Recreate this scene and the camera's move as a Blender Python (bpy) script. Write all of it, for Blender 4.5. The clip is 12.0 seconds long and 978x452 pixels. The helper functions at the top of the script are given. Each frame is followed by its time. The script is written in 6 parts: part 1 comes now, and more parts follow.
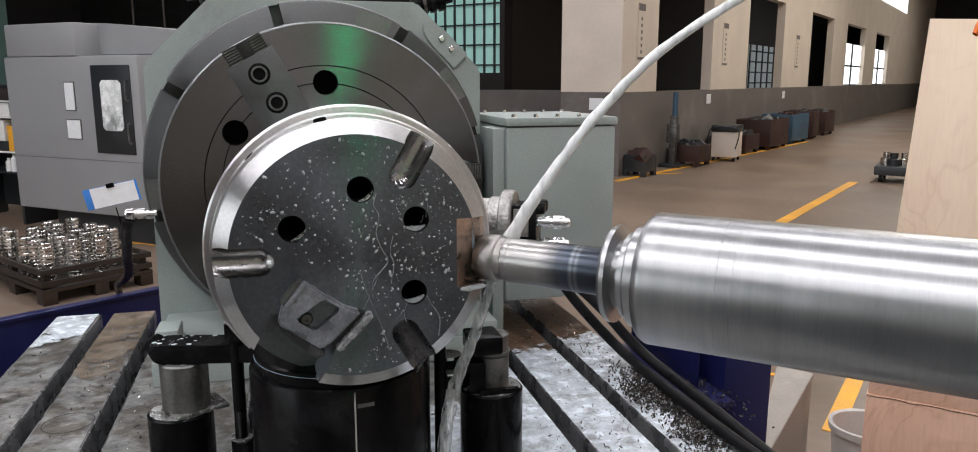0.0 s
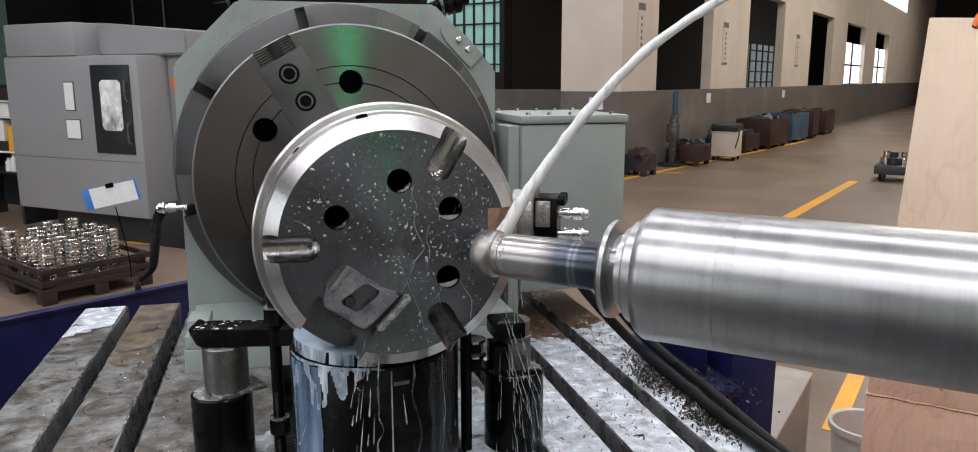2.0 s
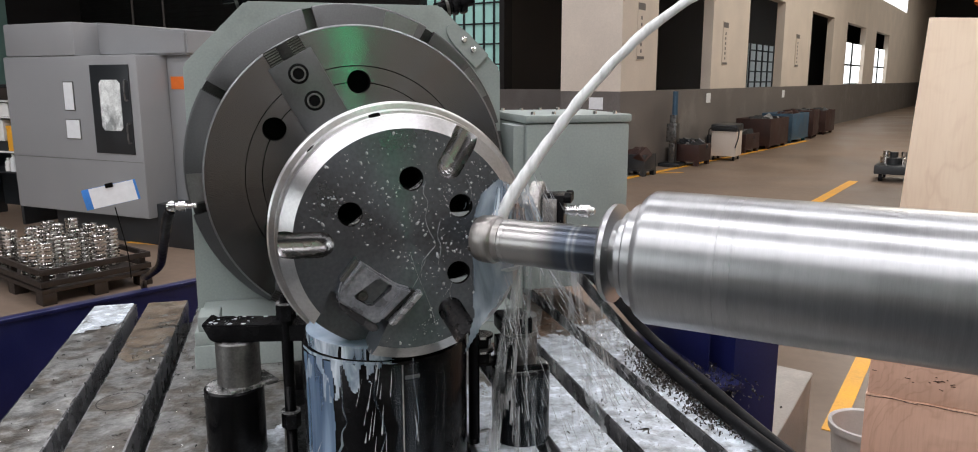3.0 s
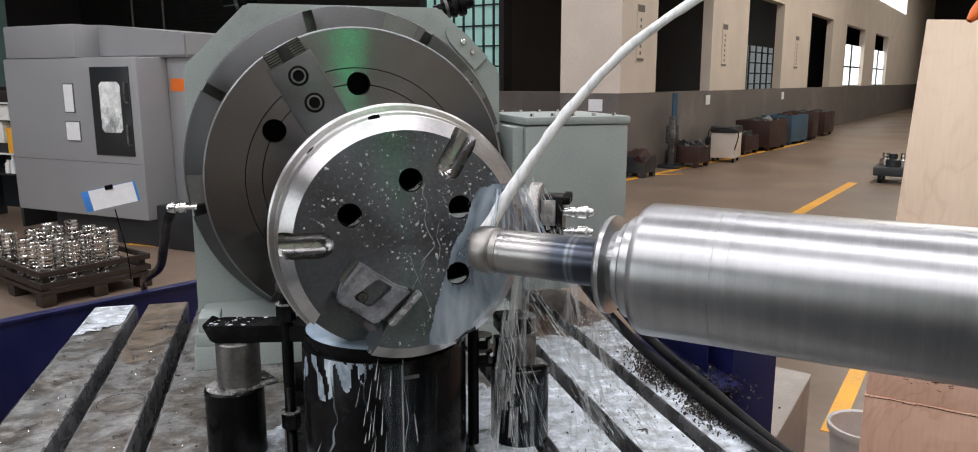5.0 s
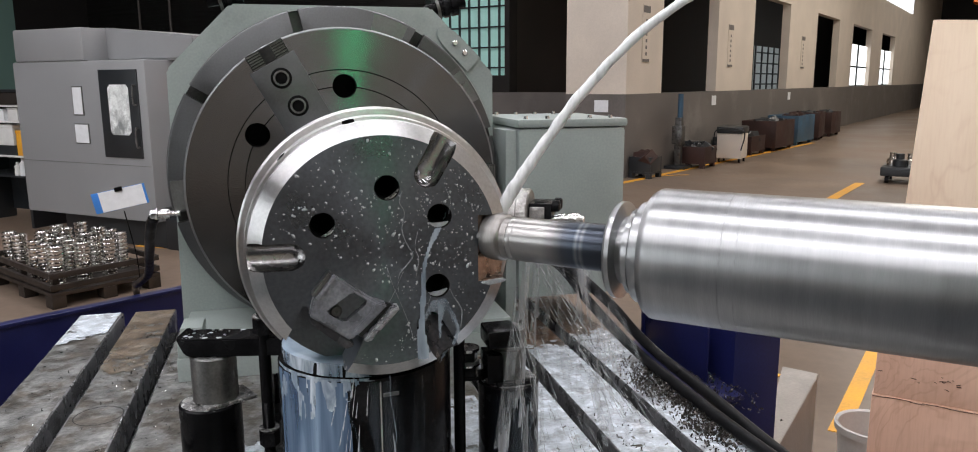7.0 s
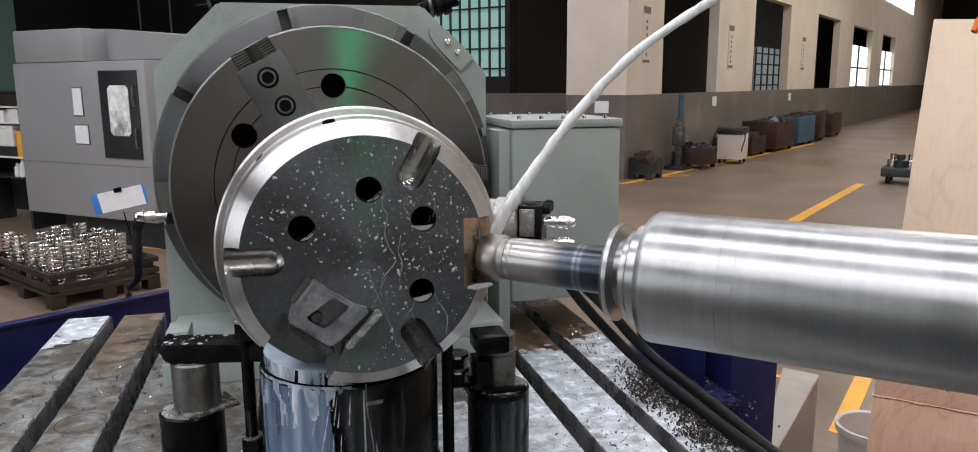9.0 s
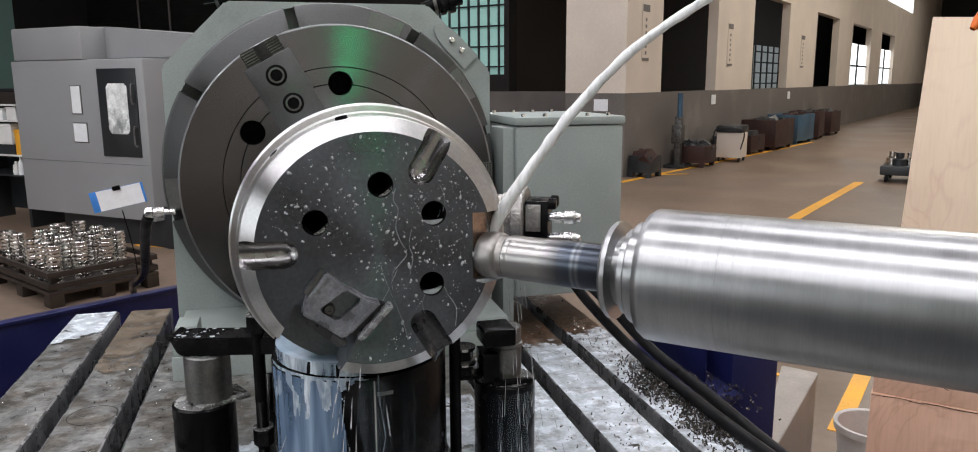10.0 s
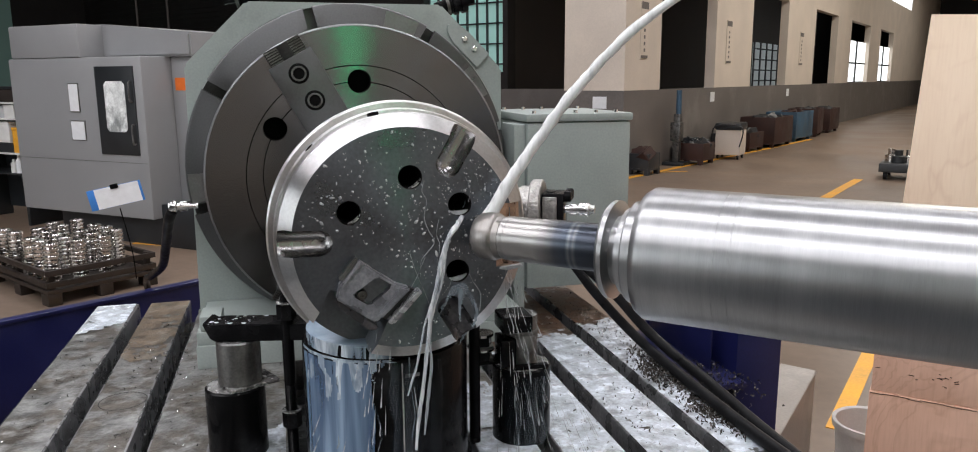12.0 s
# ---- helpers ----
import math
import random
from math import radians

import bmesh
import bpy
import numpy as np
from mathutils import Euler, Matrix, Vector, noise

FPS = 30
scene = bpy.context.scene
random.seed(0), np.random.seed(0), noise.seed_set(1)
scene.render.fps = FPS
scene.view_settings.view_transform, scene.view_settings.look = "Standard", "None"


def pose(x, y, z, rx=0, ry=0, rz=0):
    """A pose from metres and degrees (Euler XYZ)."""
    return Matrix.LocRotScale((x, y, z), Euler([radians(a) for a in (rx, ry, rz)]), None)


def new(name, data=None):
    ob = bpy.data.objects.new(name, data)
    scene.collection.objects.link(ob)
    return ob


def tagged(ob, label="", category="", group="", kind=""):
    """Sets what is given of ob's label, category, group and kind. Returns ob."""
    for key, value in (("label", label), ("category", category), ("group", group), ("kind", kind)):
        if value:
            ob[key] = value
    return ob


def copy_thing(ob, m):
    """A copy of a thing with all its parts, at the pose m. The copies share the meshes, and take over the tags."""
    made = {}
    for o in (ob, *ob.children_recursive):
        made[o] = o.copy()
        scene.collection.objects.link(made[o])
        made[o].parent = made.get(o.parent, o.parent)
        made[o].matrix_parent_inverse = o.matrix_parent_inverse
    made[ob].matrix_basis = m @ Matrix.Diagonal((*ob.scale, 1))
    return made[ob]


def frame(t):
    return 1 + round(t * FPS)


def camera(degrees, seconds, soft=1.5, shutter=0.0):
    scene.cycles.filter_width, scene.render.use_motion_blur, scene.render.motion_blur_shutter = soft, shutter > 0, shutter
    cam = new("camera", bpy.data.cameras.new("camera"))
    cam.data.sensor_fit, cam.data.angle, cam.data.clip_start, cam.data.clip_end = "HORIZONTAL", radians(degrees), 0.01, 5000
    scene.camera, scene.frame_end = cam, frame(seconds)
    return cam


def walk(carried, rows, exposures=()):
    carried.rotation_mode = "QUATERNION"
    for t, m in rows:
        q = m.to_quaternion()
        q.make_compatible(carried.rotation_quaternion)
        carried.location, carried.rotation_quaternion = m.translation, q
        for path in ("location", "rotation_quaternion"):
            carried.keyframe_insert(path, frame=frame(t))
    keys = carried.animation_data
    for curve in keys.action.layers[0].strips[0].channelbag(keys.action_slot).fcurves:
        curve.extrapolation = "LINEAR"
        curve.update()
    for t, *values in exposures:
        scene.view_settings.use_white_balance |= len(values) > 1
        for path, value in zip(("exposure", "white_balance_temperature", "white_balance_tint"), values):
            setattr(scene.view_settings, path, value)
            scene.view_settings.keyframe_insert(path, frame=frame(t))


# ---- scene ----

# ---- camera ----
cam = camera(65, 12.0, soft=1.0)
walk(cam, [
    (0.0, pose(0.0000, 0.0000, 1.6000, 79.234, -0.000, 0.000)),
    (0.5, pose(0.0010, 0.0005, 1.5999, 79.232, 0.019, 0.041)),
    (1.0, pose(0.0033, 0.0013, 1.5993, 79.231, 0.037, 0.052)),
    (1.5, pose(0.0041, 0.0023, 1.5990, 79.220, 0.046, 0.030)),
    (2.0, pose(0.0034, 0.0028, 1.5996, 79.198, 0.057, 0.001)),
    (2.5, pose(0.0035, 0.0032, 1.6002, 79.187, 0.066, -0.011)),
    (3.0, pose(0.0047, 0.0049, 1.5996, 79.190, 0.054, -0.006)),
    (5.0, pose(0.0069, -0.0007, 1.5998, 79.327, 0.072, -0.026)),
    (5.5, pose(0.0059, -0.0077, 1.5998, 79.336, 0.099, 0.043)),
    (6.0, pose(0.0052, -0.0117, 1.6001, 79.359, 0.138, 0.108)),
    (6.5, pose(0.0035, -0.0141, 1.6004, 79.388, 0.198, 0.207)),
    (7.0, pose(-0.0007, -0.0171, 1.6008, 79.421, 0.272, 0.371)),
    (9.0, pose(0.0042, -0.0090, 1.5969, 79.503, 0.292, 0.412)),
    (9.5, pose(0.0044, -0.0105, 1.5964, 79.447, 0.285, 0.385)),
    (10.0, pose(0.0059, -0.0073, 1.5958, 79.374, 0.277, 0.356)),
    (10.5, pose(0.0070, -0.0036, 1.5957, 79.284, 0.285, 0.325)),
    (11.0, pose(0.0078, -0.0031, 1.5964, 79.212, 0.311, 0.294)),
    (11.5, pose(0.0089, -0.0036, 1.5971, 79.188, 0.329, 0.276)),
    (12.0, pose(0.0098, -0.0017, 1.5970, 79.188, 0.323, 0.273)),
], exposures=[(0.0, -0.15), (12.0, -0.15)])

# ---- frames of reference ----
TABLE = pose(-0.388, 1.783, 0, 0, 0, 15)       # foot of the chuck; local y runs along the T-slots, away from the camera
BAR = pose(0.0125, 1.141, 1.333, 0, 0, -29)     # centre of the milling cutter; local x runs back to the spindle
HALL = pose(3.12, 14.27, 0, 0, 0, -34.5)       # corner of the aisle wall; local y runs down the aisle
FEED = Vector((math.sin(radians(29)), math.cos(radians(29)), 0))

# ---- world and lights ----
world = bpy.data.worlds.new("sky")
scene.world = world
world.use_nodes = True
wn = world.node_tree.nodes
sky = wn.new("ShaderNodeTexSky")
sky.sky_type, sky.sun_disc, sky.sun_elevation, sky.sun_rotation = "NISHITA", False, radians(50), radians(200)
world.node_tree.links.new(sky.outputs[0], wn["Background"].inputs[0])
wn["Background"].inputs[1].default_value = 0.1


def skylight(x, y, w, l, power, colour, z=7.4):
    """Daylight that falls through one roof light of the hall."""
    lamp = bpy.data.lights.new("roof_light", "AREA")
    lamp.shape, lamp.size, lamp.size_y, lamp.energy, lamp.color = "RECTANGLE", w, l, power, colour
    ob = new("roof_light", lamp)
    ob.matrix_world = HALL @ pose(x, y, z)
    return ob


COOL, WARM = (0.992, 0.970, 1.012), (1.0, 0.93, 0.84)
ROOF_LIGHTS = [(3.0, -20.5, 14, 0.35, 430, COOL), (3.0, -17.2, 14, 1.3, 520, COOL), (3.0, -13.4, 14, 0.4, 400, COOL), (3.0, -9.2, 14, 0.9, 420, COOL), (1.0, -4.6, 16, 0.5, 400, COOL), (4.5, 8, 1.6, 16, 900, WARM), (4.5, 28, 1.6, 16, 420, WARM)]
for spec in ROOF_LIGHTS:
    skylight(*spec)


# ---- materials ----
def mat(name, colour, rough=0.5, metal=0.0, vary=0.25, scale=8.0, fine=120.0, bump=0.15, second=None, second_at=0.6, stretch=(1, 1, 1), aniso=0.0, axis="Y", turn=0.0, coat=0.0, rand=0.0, rough_vary=0.12):
    """A surface with cloudy variation at one scale, grain at another and a second colour in patches."""
    m = bpy.data.materials.new(name)
    m.use_nodes = True
    n, l = m.node_tree.nodes, m.node_tree.links
    b = n["Principled BSDF"]
    b.inputs["Metallic"].default_value = metal
    b.inputs["Coat Weight"].default_value = coat
    co = n.new("ShaderNodeTexCoord")
    mp = n.new("ShaderNodeMapping")
    mp.inputs["Scale"].default_value = stretch
    l.new(co.outputs["Object"], mp.inputs["Vector"])
    big, small = n.new("ShaderNodeTexNoise"), n.new("ShaderNodeTexNoise")
    for t, s, d in ((big, scale, 5), (small, fine, 3)):
        t.inputs["Scale"].default_value, t.inputs["Detail"].default_value = s, d
        l.new(mp.outputs[0], t.inputs["Vector"])
    ramp = n.new("ShaderNodeMapRange")
    ramp.inputs[1].default_value, ramp.inputs[2].default_value = 0.3, 0.7
    ramp.inputs[3].default_value, ramp.inputs[4].default_value = 1 - vary, 1 + vary
    l.new(big.outputs[0], ramp.inputs[0])
    grain = n.new("ShaderNodeMapRange")
    grain.inputs[1].default_value, grain.inputs[2].default_value = 0.3, 0.7
    grain.inputs[3].default_value, grain.inputs[4].default_value = 1 - vary * 0.5, 1 + vary * 0.5
    l.new(small.outputs[0], grain.inputs[0])
    mul = n.new("ShaderNodeMath")
    mul.operation = "MULTIPLY"
    l.new(ramp.outputs[0], mul.inputs[0]), l.new(grain.outputs[0], mul.inputs[1])
    tone = mul.outputs[0]
    if rand:
        info = n.new("ShaderNodeObjectInfo")
        rr = n.new("ShaderNodeMapRange")
        rr.inputs[3].default_value, rr.inputs[4].default_value = 1 - rand, 1 + rand
        l.new(info.outputs["Random"], rr.inputs[0])
        m2 = n.new("ShaderNodeMath")
        m2.operation = "MULTIPLY"
        l.new(tone, m2.inputs[0]), l.new(rr.outputs[0], m2.inputs[1])
        tone = m2.outputs[0]
    vm = n.new("ShaderNodeVectorMath")
    vm.operation = "SCALE"
    l.new(tone, vm.inputs["Scale"])
    if second:
        mask = n.new("ShaderNodeTexNoise")
        mask.inputs["Scale"].default_value, mask.inputs["Detail"].default_value = scale * 0.6, 8
        mask.inputs["Roughness"].default_value = 0.65
        l.new(mp.outputs[0], mask.inputs["Vector"])
        edge = n.new("ShaderNodeMapRange")
        edge.inputs[1].default_value, edge.inputs[2].default_value = second_at - 0.06, second_at + 0.06
        l.new(mask.outputs[0], edge.inputs[0])
        mix = n.new("ShaderNodeMix")
        mix.data_type = "RGBA"
        mix.inputs[6].default_value, mix.inputs[7].default_value = (*colour, 1), (*second, 1)
        l.new(edge.outputs[0], mix.inputs[0])
        l.new(mix.outputs[2], vm.inputs[0])
    else:
        vm.inputs[0].default_value = colour
    l.new(vm.outputs[0], b.inputs["Base Color"])
    rg = n.new("ShaderNodeMapRange")
    rg.inputs[1].default_value, rg.inputs[2].default_value = 0.3, 0.7
    rg.inputs[3].default_value, rg.inputs[4].default_value = max(0.03, rough - rough_vary), min(1, rough + rough_vary)
    l.new(big.outputs[0], rg.inputs[0]), l.new(rg.outputs[0], b.inputs["Roughness"])
    if bump:
        bp = n.new("ShaderNodeBump")
        bp.inputs["Strength"].default_value, bp.inputs["Distance"].default_value = bump, 0.004
        l.new(small.outputs[0], bp.inputs["Height"]), l.new(bp.outputs[0], b.inputs["Normal"])
    if aniso:
        tg = n.new("ShaderNodeTangent")
        tg.direction_type, tg.axis = "RADIAL", axis
        l.new(tg.outputs[0], b.inputs["Tangent"])
        b.inputs["Anisotropic"].default_value, b.inputs["Anisotropic Rotation"].default_value = aniso, turn
    return m


def plywood(name, pale, dark, size):
    """A rotary-cut veneer: wandering cathedral figure, fine pores and a few dark flecks."""
    m = bpy.data.materials.new(name)
    m.use_nodes = True
    n, l = m.node_tree.nodes, m.node_tree.links
    b = n["Principled BSDF"]
    b.inputs["Roughness"].default_value = 0.6
    co, mp = n.new("ShaderNodeTexCoord"), n.new("ShaderNodeMapping")
    mp.inputs["Scale"].default_value = (size, size, size * 0.62)
    l.new(co.outputs["Object"], mp.inputs["Vector"])
    slow, cloud, pore = n.new("ShaderNodeTexNoise"), n.new("ShaderNodeTexNoise"), n.new("ShaderNodeTexNoise")
    slow.inputs["Scale"].default_value, slow.inputs["Detail"].default_value, slow.inputs["Distortion"].default_value = 2.4, 4, 0.8
    wave = n.new("ShaderNodeMath")
    wave.operation = "PINGPONG"
    wave.inputs[1].default_value = 0.035
    l.new(slow.outputs[0], wave.inputs[0])
    cloud.inputs["Scale"].default_value, cloud.inputs["Detail"].default_value = 5.0, 5
    l.new(mp.outputs[0], slow.inputs["Vector"]), l.new(mp.outputs[0], cloud.inputs["Vector"])
    fine = n.new("ShaderNodeMapping")
    fine.inputs["Scale"].default_value = (90, 90, 7)
    l.new(co.outputs["Object"], fine.inputs["Vector"]), l.new(fine.outputs[0], pore.inputs["Vector"])
    pore.inputs["Scale"].default_value, pore.inputs["Detail"].default_value = 1.6, 3
    parts = []
    for src, share, lo, hi in ((wave, 0.38, 0.012, 0.0), (cloud, 0.55, 0.38, 0.68), (pore, 0.3, 0.45, 0.75)):
        r = n.new("ShaderNodeMapRange")
        r.inputs[1].default_value, r.inputs[2].default_value, r.inputs[4].default_value = lo, hi, share
        l.new(src.outputs[0], r.inputs[0])
        parts.append(r.outputs[0])
    add, add2 = n.new("ShaderNodeMath"), n.new("ShaderNodeMath")
    l.new(parts[0], add.inputs[0]), l.new(parts[1], add.inputs[1])
    l.new(add.outputs[0], add2.inputs[0]), l.new(parts[2], add2.inputs[1])
    mix = n.new("ShaderNodeMix")
    mix.data_type = "RGBA"
    mix.inputs[6].default_value, mix.inputs[7].default_value = (*pale, 1), (*dark, 1)
    l.new(add2.outputs[0], mix.inputs[0]), l.new(mix.outputs[2], b.inputs["Base Color"])
    bp = n.new("ShaderNodeBump")
    bp.inputs["Strength"].default_value, bp.inputs["Distance"].default_value = 0.2, 0.002
    l.new(pore.outputs[0], bp.inputs["Height"]), l.new(bp.outputs[0], b.inputs["Normal"])
    return m


def tempered(name, stops, span, rough):
    """Ground steel whose heat tint changes along its length, x from 0 to span."""
    m = bpy.data.materials.new(name)
    m.use_nodes = True
    n, l = m.node_tree.nodes, m.node_tree.links
    b = n["Principled BSDF"]
    b.inputs["Metallic"].default_value, b.inputs["Roughness"].default_value = 1.0, rough
    co, xyz, at, ramp = n.new("ShaderNodeTexCoord"), n.new("ShaderNodeSeparateXYZ"), n.new("ShaderNodeMapRange"), n.new("ShaderNodeValToRGB")
    l.new(co.outputs["Object"], xyz.inputs[0]), l.new(xyz.outputs[0], at.inputs[0])
    at.inputs[2].default_value = span
    l.new(at.outputs[0], ramp.inputs[0]), l.new(ramp.outputs[0], b.inputs["Base Color"])
    el = ramp.color_ramp.elements
    el[0].position, el[0].color = stops[0][0], (*stops[0][1], 1)
    el[1].position, el[1].color = stops[-1][0], (*stops[-1][1], 1)
    for p, c in stops[1:-1]:
        el.new(p).color = (*c, 1)
    lines, bp = n.new("ShaderNodeTexNoise"), n.new("ShaderNodeBump")
    mp = n.new("ShaderNodeMapping")
    mp.inputs["Scale"].default_value = (700, 3, 3)
    l.new(co.outputs["Object"], mp.inputs[0]), l.new(mp.outputs[0], lines.inputs["Vector"])
    bp.inputs["Strength"].default_value, bp.inputs["Distance"].default_value = 0.06, 0.001
    l.new(lines.outputs[0], bp.inputs["Height"]), l.new(bp.outputs[0], b.inputs["Normal"])
    tg = n.new("ShaderNodeTangent")
    tg.direction_type, tg.axis = "RADIAL", "X"
    l.new(tg.outputs[0], b.inputs["Tangent"])
    b.inputs["Anisotropic"].default_value, b.inputs["Anisotropic Rotation"].default_value = 0.7, 0.25
    return m


def washing(name, deep, pale, low, high, scale=70.0, run=0.06, rough=0.12):
    """Coolant running down a surface: long streaks, thin and deep blue or thick and pale."""
    m = bpy.data.materials.new(name)
    m.use_nodes = True
    n, l = m.node_tree.nodes, m.node_tree.links
    b = n["Principled BSDF"]
    b.inputs["Roughness"].default_value, b.inputs["IOR"].default_value = rough, 1.33
    co, mp = n.new("ShaderNodeTexCoord"), n.new("ShaderNodeMapping")
    mp.inputs["Scale"].default_value = (1, 1, run)
    l.new(co.outputs["Object"], mp.inputs[0])
    streak, broad = n.new("ShaderNodeTexNoise"), n.new("ShaderNodeTexNoise")
    for t, sc, d, w in ((streak, scale, 5, 0.6), (broad, scale * 0.28, 3, 1.2)):
        t.inputs["Scale"].default_value, t.inputs["Detail"].default_value, t.inputs["Distortion"].default_value = sc, d, w
        l.new(mp.outputs[0], t.inputs["Vector"])
    both = n.new("ShaderNodeMath")
    both.operation = "MULTIPLY_ADD"
    both.inputs[1].default_value = 0.5
    half = n.new("ShaderNodeMath")
    half.operation = "MULTIPLY"
    half.inputs[1].default_value = 0.5
    l.new(broad.outputs[0], half.inputs[0])
    l.new(streak.outputs[0], both.inputs[0]), l.new(half.outputs[0], both.inputs[2])
    thick, seen = n.new("ShaderNodeMapRange"), n.new("ShaderNodeMapRange")
    thick.inputs[1].default_value, thick.inputs[2].default_value = 0.42, 0.64
    seen.inputs[1].default_value, seen.inputs[2].default_value = 0.36, 0.6
    seen.inputs[3].default_value, seen.inputs[4].default_value = low, high
    l.new(both.outputs[0], thick.inputs[0]), l.new(both.outputs[0], seen.inputs[0])
    mix = n.new("ShaderNodeMix")
    mix.data_type = "RGBA"
    mix.inputs[6].default_value, mix.inputs[7].default_value = (*deep, 1), (*pale, 1)
    l.new(thick.outputs[0], mix.inputs[0]), l.new(mix.outputs[2], b.inputs["Base Color"]), l.new(seen.outputs[0], b.inputs["Alpha"])
    bp = n.new("ShaderNodeBump")
    bp.inputs["Strength"].default_value, bp.inputs["Distance"].default_value = 0.5, 0.004
    l.new(both.outputs[0], bp.inputs["Height"]), l.new(bp.outputs[0], b.inputs["Normal"])
    return m


def glow(name, colour, strength):
    m = bpy.data.materials.new(name)
    m.use_nodes = True
    b = m.node_tree.nodes["Principled BSDF"]
    b.inputs["Base Color"].default_value = (*colour, 1)
    b.inputs["Emission Color"].default_value, b.inputs["Emission Strength"].default_value = (*colour, 1), strength
    return m


def liquid(name, colour, alpha, rough=0.2, scale=60.0, flow_scale=0.25, swing=0.25):
    """Milky coolant: a thin wet film, partly seen through."""
    m = bpy.data.materials.new(name)
    m.use_nodes = True
    n, l = m.node_tree.nodes, m.node_tree.links
    b = n["Principled BSDF"]
    b.inputs["Base Color"].default_value, b.inputs["Roughness"].default_value = (*colour, 1), rough
    b.inputs["IOR"].default_value = 1.33
    co, t, r = n.new("ShaderNodeTexCoord"), n.new("ShaderNodeTexNoise"), n.new("ShaderNodeMapRange")
    mp = n.new("ShaderNodeMapping")
    mp.inputs["Scale"].default_value = (1, 1, flow_scale)
    l.new(co.outputs["Object"], mp.inputs[0]), l.new(mp.outputs[0], t.inputs["Vector"])
    t.inputs["Scale"].default_value, t.inputs["Detail"].default_value = scale, 4
    r.inputs[1].default_value, r.inputs[2].default_value = 0.3, 0.7
    r.inputs[3].default_value, r.inputs[4].default_value = alpha - swing, alpha + swing
    l.new(t.outputs[0], r.inputs[0]), l.new(r.outputs[0], b.inputs["Alpha"])
    bp = n.new("ShaderNodeBump")
    bp.inputs["Strength"].default_value, bp.inputs["Distance"].default_value = 0.4, 0.004
    l.new(t.outputs[0], bp.inputs["Height"]), l.new(bp.outputs[0], b.inputs["Normal"])
    return m


CHUCKRING = mat("dull_turned_ring_steel", (0.125, 0.128, 0.13), 0.42, 0.95, 0.12, 7, 200, 0.04)
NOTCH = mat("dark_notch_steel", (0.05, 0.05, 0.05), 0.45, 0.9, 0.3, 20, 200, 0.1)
CHUCK = mat("turned_steel", (0.160, 0.165, 0.168), 0.19, 1.0, 0.10, 6, 220, 0.03, aniso=0.95, axis="Y", turn=0.25, rough_vary=0.05)
RIM = mat("bright_turned_steel", (0.60, 0.60, 0.60), 0.34, 1.0, 0.14, 14, 200, 0.05, aniso=0.9, axis="Y", turn=0.25, rough_vary=0.06)
FACE = mat("oily_dark_steel", (0.134, 0.150, 0.168), 0.30, 0.85, 0.25, 9, 160, 0.05, aniso=0.9, axis="Y", turn=0.25, rough_vary=0.05)
POCKET = mat("fresh_cut_steel", (0.30, 0.295, 0.295), 0.24, 1.0, 0.15, 30, 300, 0.06)
GROUND = mat("ground_steel", (0.40, 0.407, 0.413), 0.38, 1.0, 0.10, 5, 60, 0.008, stretch=(14, 1, 1), aniso=0.66, axis="X", turn=0.25, rough_vary=0.05)
TOOL = mat("tool_steel", (0.31, 0.295, 0.28), 0.42, 1.0, 0.15, 20, 240, 0.04, stretch=(8, 1, 1), rough_vary=0.08)
BLUED = tempered("heat_blued_steel", [(0.0, (0.42, 0.41, 0.40)), (0.42, (0.42, 0.41, 0.40)), (0.52, (0.24, 0.235, 0.235)), (0.6, (0.10, 0.11, 0.13)), (0.69, (0.07, 0.085, 0.11)), (0.715, (0.2, 0.22, 0.24)), (0.735, (0.09, 0.10, 0.125)), (0.755, (0.17, 0.185, 0.2)), (0.78, (0.065, 0.075, 0.095)), (1.0, (0.045, 0.05, 0.062))], 0.187, 0.38)
BLACK = mat("black_oxide_steel", (0.005, 0.005, 0.0055), 0.2, 0.0, 0.35, 14, 180, 0.04, second=(0.012, 0.012, 0.013), second_at=0.6, rough_vary=0.1)
DULL = mat("worn_grey_steel", (0.16, 0.16, 0.155), 0.42, 0.85, 0.3, 22, 200, 0.12, second=(0.08, 0.075, 0.07), second_at=0.58)
JAW = mat("ground_jaw_steel", (0.22, 0.225, 0.228), 0.36, 0.95, 0.15, 18, 260, 0.05)
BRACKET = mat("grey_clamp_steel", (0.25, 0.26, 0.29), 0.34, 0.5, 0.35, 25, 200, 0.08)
JAWF = mat("grey_ground_jaw", (0.135, 0.138, 0.142), 0.42, 0.9, 0.12, 14, 220, 0.05)
RINGPALE = mat("pale_ring_steel", (0.24, 0.245, 0.25), 0.4, 0.95, 0.12, 9, 200, 0.04)
RUSTCUT = mat("rust_stained_cut_steel", (0.36, 0.27, 0.215), 0.33, 0.9, 0.3, 30, 260, 0.06, second=(0.20, 0.15, 0.125), second_at=0.56)
# clamp steel darkened in colour for shaded recesses and the slot facing down
BRACKET_SHADE = mat("bracket_steel_shade", (0.11, 0.11, 0.12), 0.3, 0.7, 0.35, 25, 200, 0.08)
CASTG = mat("rough_grey_casting", (0.40, 0.39, 0.375), 0.4, 0.8, 0.35, 40, 150, 0.5, second=(0.24, 0.23, 0.215), second_at=0.58)
